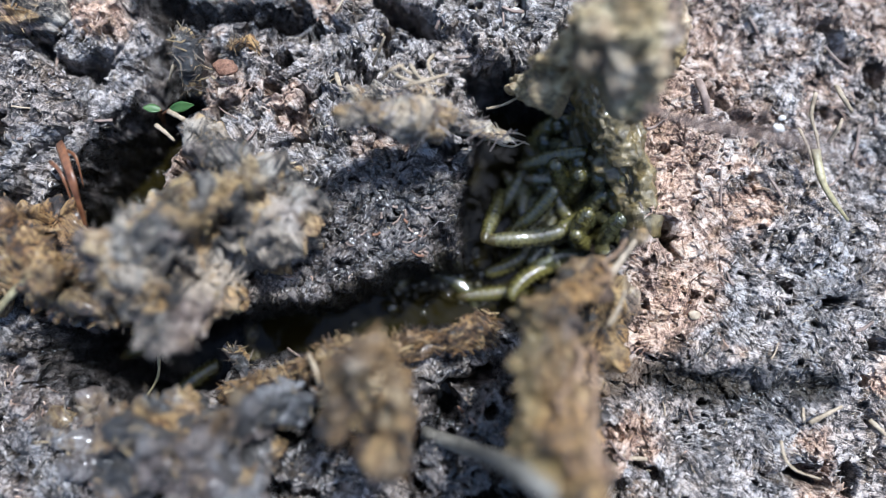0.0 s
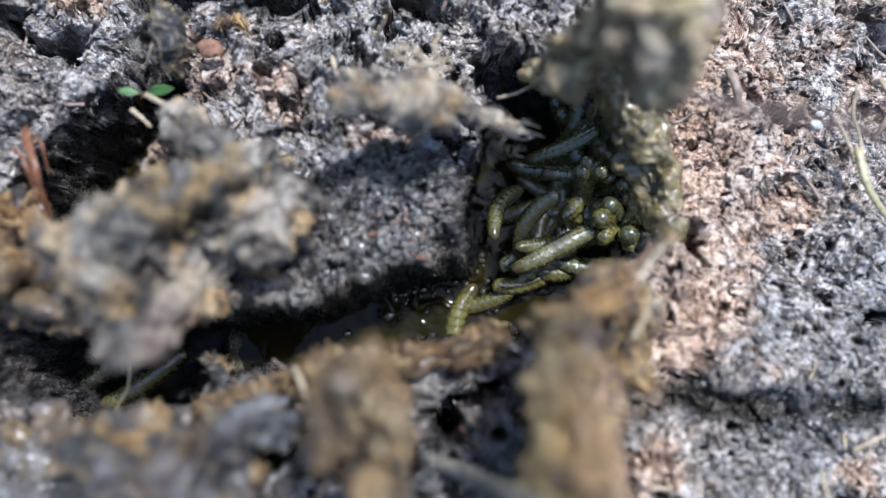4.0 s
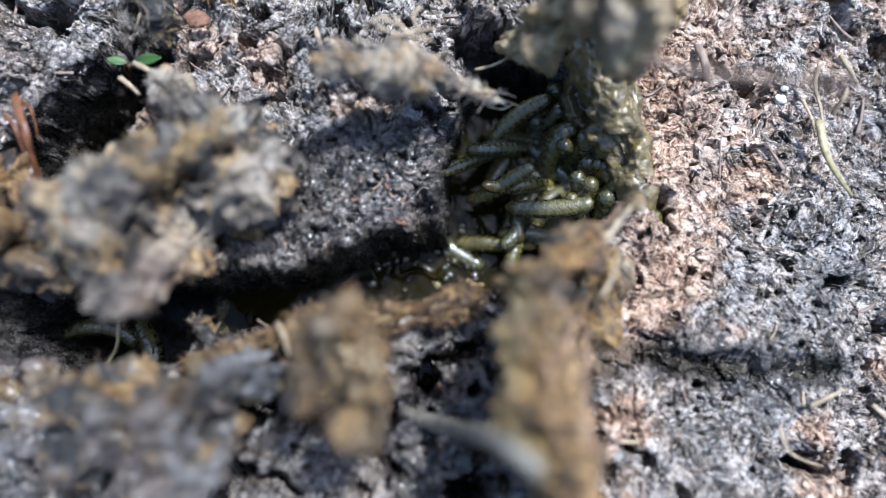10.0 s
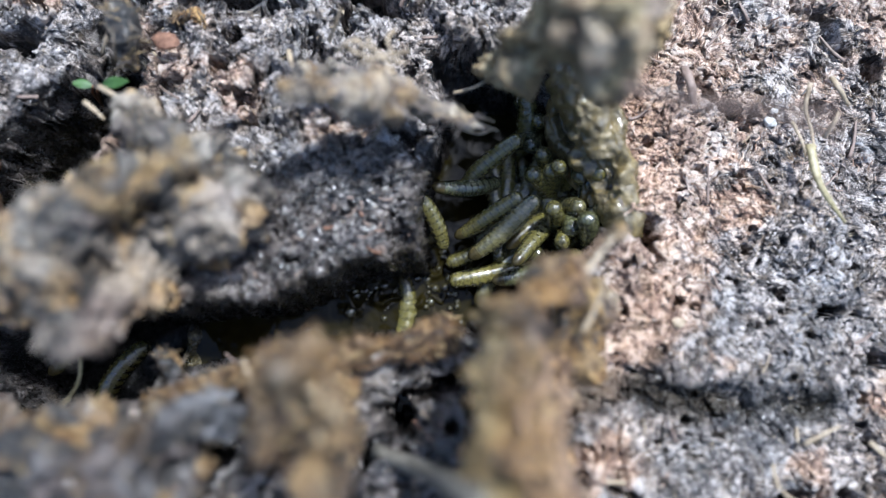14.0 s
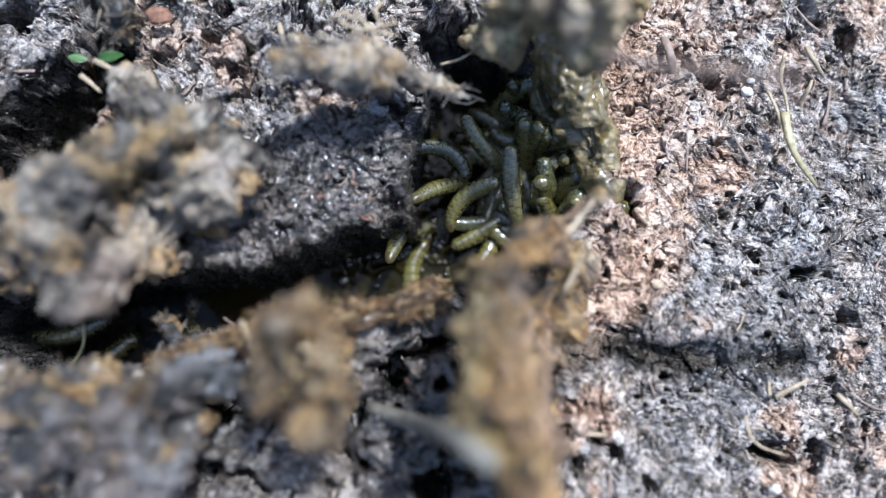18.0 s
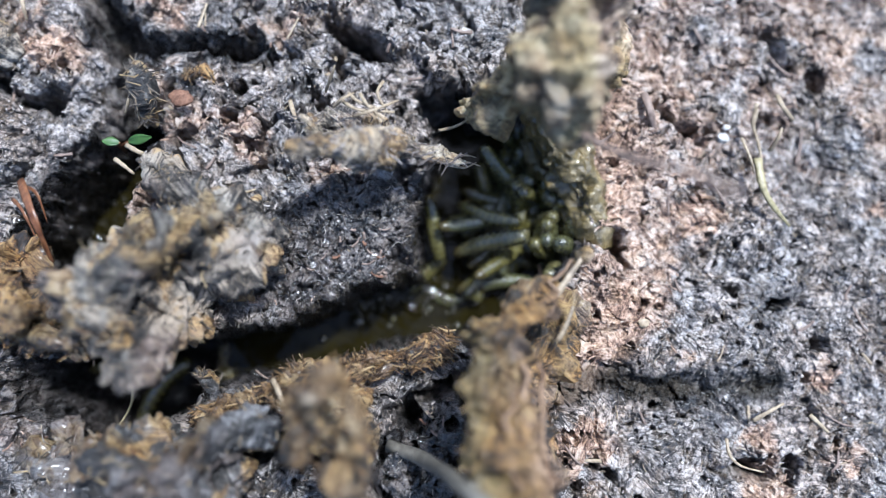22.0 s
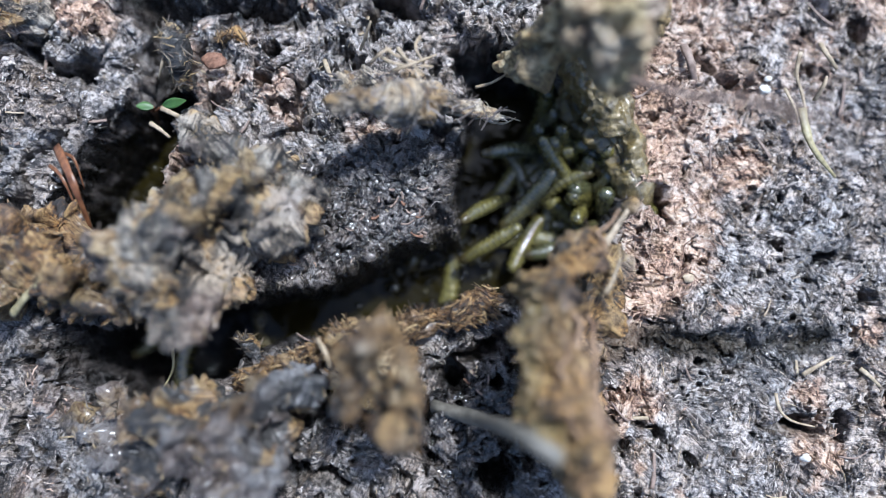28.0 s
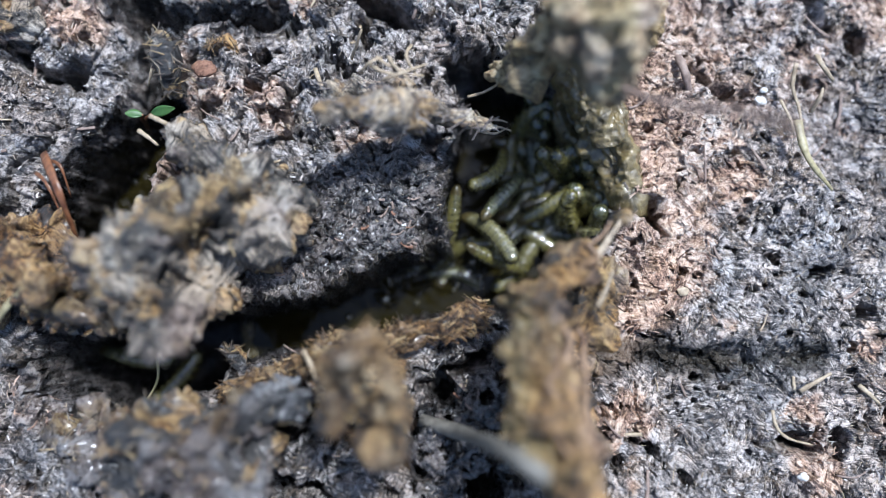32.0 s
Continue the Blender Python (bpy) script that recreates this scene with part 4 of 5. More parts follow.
for a, b, c in (((0.0115, 0.0409, 0.0470), (0.0159, 0.0400, 0.0490), (0.0190, 0.0393, 0.0480)), ((0.0109, 0.0419, 0.0470), (0.0154, 0.0417, 0.0490), (0.0181, 0.0413, 0.0480)), ((0.0122, 0.0403, 0.0460), (0.0155, 0.0396, 0.0460), (0.0182, 0.0405, 0.0470))):
    straw([a, b, c], 0.00035, STRAW, "frayed straw at the tip of the flap", tip=0.2)
straw([(0.0313, 0.0086, 0.0580), (0.0345, 0.0126, 0.0580), (0.0396, 0.0186, 0.0560)], 0.0008, STRAW, "broad pale straw chip on the slab", tip=0.5, flat=0.25)
straw([(0.0327, 0.0001, 0.0540), (0.0341, 0.0025, 0.0550), (0.0366, 0.0072, 0.0540)], 0.0006, STRAW, "pale straw chip on the slab", tip=0.5, flat=0.3)
straw([(0.0099, 0.0492, 0.0440), (0.0138, 0.0494, 0.0460), (0.0184, 0.0514, 0.0480)], 0.0004, STRAW, "thin straw beside the wet lump")
straw([(-0.0883, 0.0869, 0.0440), (-0.0871, 0.0825, 0.0450), (-0.0875, 0.0800, 0.0430)], 0.0006, STRAW, "pale straw on the crust")
straw([(-0.0583, 0.0636, 0.0480), (-0.0566, 0.0606, 0.0490), (-0.0567, 0.0579, 0.0460)], 0.0008, STRAW, "pale straw chip at the pit")
straw([(-0.0598, 0.0616, 0.0470), (-0.0608, 0.0582, 0.0470), (-0.0632, 0.0557, 0.0440)], 0.0005, STRAW, "thin straw at the pit")
straw([(-0.0611, 0.0474, 0.0470), (-0.0576, 0.0453, 0.0490), (-0.0563, 0.0447, 0.0470)], 0.0006, STRAW, "yellow straw chip over the pit", tip=0.8)
straw([(-0.0643, 0.0446, 0.0460), (-0.0617, 0.0427, 0.0470), (-0.0598, 0.0409, 0.0460)], 0.0006, STRAW, "yellow straw chip over the pit")
straw([(-0.0855, 0.0405, 0.0460), (-0.0786, 0.0325, 0.0520), (-0.0776, 0.0269, 0.0500), (-0.0786, 0.0207, 0.0440)], 0.0011, RED_BLADE, "rust-brown dead grass blade bent over the pit", "grass_blade", "grass blade", "dead grass blades", 0.4, 0.25)
for a, b, c in (((-0.0871, 0.0362, 0.0460), (-0.0815, 0.0322, 0.0500), (-0.0805, 0.0250, 0.0460)), ((-0.0851, 0.0390, 0.0450), (-0.0802, 0.0367, 0.0480), (-0.0804, 0.0306, 0.0440))):
    straw([a, b, c], 0.0005, RED_BLADE, "short torn rust-brown grass blade beside the pit", "grass_blade", "grass blade", "dead grass blades", 0.3, 0.3)
straw([(-0.0345, -0.0048, 0.0400), (-0.0311, -0.0063, 0.0430), (-0.0288, -0.0065, 0.0430)], 0.0003, TWIG, "fine dark rootlet over the slurry", "rootlet", "rootlet", "")
straw([(-0.0651, -0.0061, 0.0360), (-0.0639, -0.0114, 0.0380), (-0.0651, -0.0166, 0.0420)], 0.0004, GREEN_STRAW, "thin bowed green stem in the dark gap")
straw([(-0.0270, -0.0056, 0.0520), (-0.0247, -0.0084, 0.0550), (-0.0244, -0.0117, 0.0530)], 0.0006, STRAW, "orange straw on the ledge")


def leaflet(length, width, material):
    """A thin, slightly cupped leaf blade with thickness, along x."""
    bm = bmesh.new()
    top, low = [], []
    for i in range(9):
        s = i / 8
        w = width * math.sin(math.pi * min(0.97, 0.06 + 0.94 * s)) ** 0.8
        row = [(s * length, k * w, 0.18 * width * abs(k) + 0.12 * length * math.sin(2.2 * s)) for k in (-1, -0.5, 0, 0.5, 1)]
        top.append([bm.verts.new(p) for p in row])
        low.append([bm.verts.new((p[0], p[1], p[2] - 0.00025)) for p in row])
    for grid in (top, [r[::-1] for r in low]):
        for a, b in zip(grid, grid[1:]):
            for k in range(4):
                bm.faces.new((a[k], b[k], b[k + 1], a[k + 1]))
    for a, b, c, d in zip(top, top[1:], low, low[1:]):
        bm.faces.new((a[0], c[0], d[0], b[0]))
        bm.faces.new((a[4], b[4], d[4], c[4]))
    bmesh.ops.recalc_face_normals(bm, faces=bm.faces)
    return bm


root = Vector((-0.0707, 0.0508, 0.0300))
seedling = thing("seedling", root, "small green seedling with a reddish stem in the pit", "seedling")
for (tipx, tipy, tipz), ln, wd in (((-0.0553, 0.0501, 0.0460), 0.0062, 0.0012), ((-0.0708, 0.0494, 0.0440), 0.0036, 0.0012)):
    fork = Vector((-0.0639, 0.0492, 0.0430))
    foot = fork.lerp(Vector((tipx, tipy, tipz)), 0.15)
    way = Vector((tipx, tipy, 0)) - fork
    leaf = part("leaf", leaflet(ln, wd, LEAF), LEAF, seedling)
    leaf.matrix_basis = Matrix.Translation(foot - root) @ Euler((0.3, -0.15, math.atan2(way.y, way.x))).to_matrix().to_4x4()
    part("stem", tube([Vector((0, 0, 0)), (foot - root) * 0.5 + Vector((0, 0, 0.002)), foot - root], [0.00035, 0.0003, 0.00028], 6), RED_BLADE, seedling)


def pebble(at, r, material, label, name, category, seed, squash=0.6, ring=False):
    bm = bmesh.new()
    bmesh.ops.create_icosphere(bm, subdivisions=3, radius=r)
    for v in bm.verts:
        d = 1 + 0.35 * noise.noise(v.co * (1.2 / r) + Vector((seed, 0, 0))) + 0.15 * noise.noise(v.co * (3.1 / r))
        v.co = Vector((v.co.x * d * 1.3, v.co.y * d, v.co.z * d * squash))
        if ring and v.co.z > 0:
            v.co.z -= 0.9 * r * squash * max(0, 1 - (math.hypot(v.co.x, v.co.y) / (0.6 * r)) ** 2)
    ob = thing(name, at, label, category)
    part("body", bm, material, ob)
    return ob


pebble((0.0165, 0.0728, 0.0425), 0.0020, WHITE, "tiny hollow white snail shell on the crust", "snail_shell", "shell", 1, 0.8, True)
pebble((0.0787, -0.0393, 0.0395), 0.0009, WHITE, "small white grain on the crust", "white_grain", "grain", 2)
pebble((0.0798, 0.0466, 0.0385), 0.0011, WHITE, "small curled white seed husk", "seed_husk", "husk", 3)
pebble((0.0805, 0.0490, 0.0390), 0.0007, WHITE, "small white seed husk", "seed_husk", "husk", 4)
pebble((0.0558, 0.0025, 0.0410), 0.0010, STRAW, "small pale flake of straw", "straw_flake", "flake", 6, 0.4)

pebble((-0.0500, 0.0590, 0.0445), 0.0021, BARK, "flat reddish-brown flake of bark on the crust", "bark_flake", "bark flake", 7, 0.22)

# short chips scattered over the crust
chip = random.Random(21)
for k in range(70):
    while True:
        x, y = chip.uniform(-0.10, 0.118), chip.uniform(-0.05, 0.085)
        z, w = (float(v[0]) for v in crust(np.array([x]), np.array([y]))[:2])
        if w < 0.45 and z > 0.032:
            break
    a, ln = chip.uniform(0, 3.1416), chip.uniform(0.0016, 0.0042)
    pts = []
    for s in (-1, 0, 1):
        qx, qy = x + s * ln * math.cos(a), y + s * ln * math.sin(a) + 0.2 * ln * (s * s)
        pts.append((qx, qy, max(float(top_of(np.array([qx]), np.array([qy]))[0]), z - 0.0008) + 0.0003))
    straw(pts, chip.uniform(0.00022, 0.00055), chip.choice([STRAW, TWIG, TWIG]), "short dry plant chip lying on the crust", "plant_chip", "plant chip", "plant chips on the crust", 0.6, 0.5)

# tan bits stuck to the wet block, and leaf bits in the crevice under the slab
for k in range(34):
    if k < 22:
        x, y, mat = chip.gauss(-0.0060, 0.0055), chip.gauss(0.0185, 0.0040), chip.choice([BARK, TWIG, TWIG])
    else:
        x, y, mat = chip.uniform(0.001, 0.009), chip.uniform(-0.030, -0.010), chip.choice([TWIG, BARK, STRAW])
    z = float(top_of(np.array([x]), np.array([y]))[0])
    if z < 0.030:
        continue
    a, ln = chip.uniform(0, 3.1416), chip.uniform(0.0006, 0.0016)
    pts = [(x + s * ln * math.cos(a), y + s * ln * math.sin(a) + 0.3 * ln * s * s, z + 0.0003 + 0.0004 * abs(s) * chip.random()) for s in (-1, 0, 1)]
    straw(pts, chip.uniform(0.00018, 0.0004), mat, "brown plant bit stuck to the wet dung", "plant_bit", "plant bit", "plant bits on wet dung", 0.6, 0.4)

# bubbles on the slurry
froth = random.Random(8)
FOAM = []
for (ax, ay, az), (bx, by, bz), n in (((-0.0094, 0.0197, 0.0178), (-0.0031, 0.0173, 0.0178), 9), ((0.0025, 0.0157, 0.0178), (0.0077, 0.0105, 0.0178), 9), ((-0.0133, 0.0087, 0.0178), (0.0053, 0.0106, 0.0178), 14), ((0.0085, 0.0104, 0.0178), (0.0137, 0.0053, 0.0178), 9), ((0.0060, 0.0203, 0.0178), (0.0091, 0.0184, 0.0178), 5)):
    for k in range(n):
        f = froth.random()
        FOAM.append(((ax + f * (bx - ax) + froth.gauss(0, 0.0008), ay + f * (by - ay) + froth.gauss(0, 0.0014), az), froth.uniform(0.0004, 0.0011)))
for k, (p, r) in enumerate((((-0.0135, 0.0048, 0.0176), 0.0016), ((-0.0234, 0.0004, 0.0176), 0.0011), ((-0.0053, 0.0034, 0.0176), 0.0009), ((-0.0075, 0.0107, 0.0176), 0.0008), ((-0.0017, 0.0144, 0.0176), 0.0010), ((0.0033, 0.0156, 0.0176), 0.0008),
                            ((-0.0022, 0.0184, 0.0176), 0.0009), ((0.0059, 0.0074, 0.0176), 0.0010), ((0.0104, 0.0135, 0.0176), 0.0012), ((-0.0131, 0.0119, 0.0176), 0.0007), ((-0.0108, 0.0098, 0.0176), 0.0006), ((0.0074, 0.0105, 0.0176), 0.0007),
                            *FOAM)):
    bm = bmesh.new()
    bmesh.ops.create_uvsphere(bm, u_segments=20, v_segments=12, radius=r)
    for v in bm.verts:
        v.co.z = v.co.z * 0.8 if v.co.z > 0 else v.co.z * 0.25
    ob = thing("bubble", p, "clear round bubble on the dark slurry", "bubble", "bubbles on the slurry")
    part("film", bm, BUBBLE, ob)


# crests of slurry that the larvae push about
wave = random.Random(14)
ripples = []
for k in range(26):
    ob = thing("slurry_ripple", (0, 0, SLURRY_Z), "glossy curling ripple on the dark slurry", "ripple", "ripples on the slurry")
    span, bow = wave.uniform(0.0030, 0.0075), wave.uniform(-0.6, 0.6)
    pts = [Vector((span * (i / 10 - 0.5), bow * span * (i / 10 - 0.5) ** 2 * 2 + 0.0009 * math.sin(0.9 * i + k), 0)) for i in range(11)]
    part("crest", tube(pts, [wave.uniform(0.0005, 0.0010) * math.sin(math.pi * (0.06 + 0.88 * i / 10)) for i in range(11)], 12, 0.35), SLURRY, ob)
    ripples.append((ob, wave.uniform(-0.015, 0.014), wave.uniform(-0.005, 0.006), wave.uniform(-75, 75)))


# ---- larvae ----
SEGMENTS = 10
BODY, GIRTH = 0.0190, 0.0023


def segment_mesh(k, skin):
    """One barrel-shaped body ring; ring 0 is the pointed head end, the last is the blunt tail."""
    bm = bmesh.new()
    step = BODY / SEGMENTS
    rings = []
    for i in range(9):
        u = -1 + 2 * i / 8
        s = (k + 0.5) / SEGMENTS + u * 1.0 / SEGMENTS
        girth = GIRTH * (0.55 + 0.45 * min(1, max(0, s) / 0.38) ** 0.7) * (1 - 0.22 * max(0, s - 0.75) / 0.25)
        end = max(0.0, 1 - abs(u) ** 2.4) ** 0.5 if (k, u < 0) in ((0, True), (SEGMENTS - 1, False)) else max(0.0, 1 - 0.06 * abs(u) ** 2.0)
        r = max(girth * end, 0.00003)
        rings.append([bm.verts.new((u * 1.0 * step, r * math.cos(a), 0.93 * r * math.sin(a))) for a in [6.2832 * j / 14 for j in range(14)]])
    for a, b in zip(rings, rings[1:]):
        for j in range(14):
            bm.faces.new((a[j], b[j], b[(j + 1) % 14], a[(j + 1) % 14]))
    bm.faces.new(rings[0])
    bm.faces.new(rings[-1][::-1])
    bmesh.ops.recalc_face_normals(bm, faces=bm.faces)
    me = bpy.data.meshes.new("segment")
    bm.to_mesh(me)
    bm.free()
    me.shade_smooth()
    me.materials.append(HEAD if k == 0 else skin)
    return me


RINGS = [[segment_mesh(k, skin) for k in range(SEGMENTS)] for skin in SKINS]
larvae = []


def larva(label, scale=1.0, kind=0):
    ob = thing("larva", (0, 0, 0), label, "larva", "larvae in the chamber")
    ob.scale = (scale,) * 3
    parts = []
    for k, me in enumerate(RINGS[kind]):
        name = "head" if k == 0 else "tail" if k == SEGMENTS - 1 else "segment"
        parts.append(part(name, me, SKINS[kind], ob, "darker pointed head" if k == 0 else ""))
    return ob, parts


def body_rows(parts, shape):
    """shape: rows of t, bend in degrees over the body, phase of the ripple, its size in degrees."""
    keys = [[] for _ in parts]
    step = BODY / SEGMENTS
    for t, bend, phase, amount in shape:
        angle = [radians(bend * ((k + 0.5) / SEGMENTS - 0.5) + amount * math.sin(phase + 5.0 * k / SEGMENTS)) for k in range(SEGMENTS)]
        xs, ys = [0.0], [0.0]
        for a, b in zip(angle, angle[1:]):
            m = (a + b) / 2
            xs.append(xs[-1] + step * math.cos(m))
            ys.append(ys[-1] + step * math.sin(m))
        mx, my = sum(xs) / SEGMENTS, sum(ys) / SEGMENTS
        for k in range(SEGMENTS):
            keys[k].append((t, pose(xs[k] - mx, ys[k] - my, 0, 0, 0, math.degrees(angle[k]))))
    for ob, rows in zip(parts, keys):
        walk(ob, rows)


# resting places of the crowd: x, y, z, heading, pitch
CROWD = []
rng = random.Random(5)
for cx, cy, cz, n, spread, upright in (
        (0.0390, 0.0345, 0.0245, 20, 0.0090, True), (0.0320, 0.0490, 0.0215, 8, 0.007, True), (0.0423, 0.0221, 0.0250, 11, 0.007, True),
        (0.0269, 0.0330, 0.0205, 10, 0.0065, False), (0.0255, 0.0201, 0.0220, 8, 0.007, False), (0.0335, 0.0335, 0.0235, 9, 0.008, False), (0.0014, 0.0126, 0.0160, 3, 0.010, False)):
    for i in range(n):
        a, d = 2.39996 * i + rng.uniform(-0.4, 0.4), spread * math.sqrt((i + 0.5) / n)
        CROWD.append((cx + d * math.cos(a), cy + d * math.sin(a), cz + rng.uniform(-0.001, 0.0015), rng.uniform(0, 360), rng.uniform(48, 80) if upright else rng.uniform(-12, 14), upright))

CROWD += [(-0.0683, -0.0141, 0.0190, 62, 6, False), (-0.0778, -0.0058, 0.0178, 20, 0, False)]
for i, spot in enumerate(CROWD):
    larvae.append((*larva("plump olive-green wet larva writhing in the slurry", (1.0 if spot[5] else 0.88) + 0.25 * rng.random(), i % 4), spot))

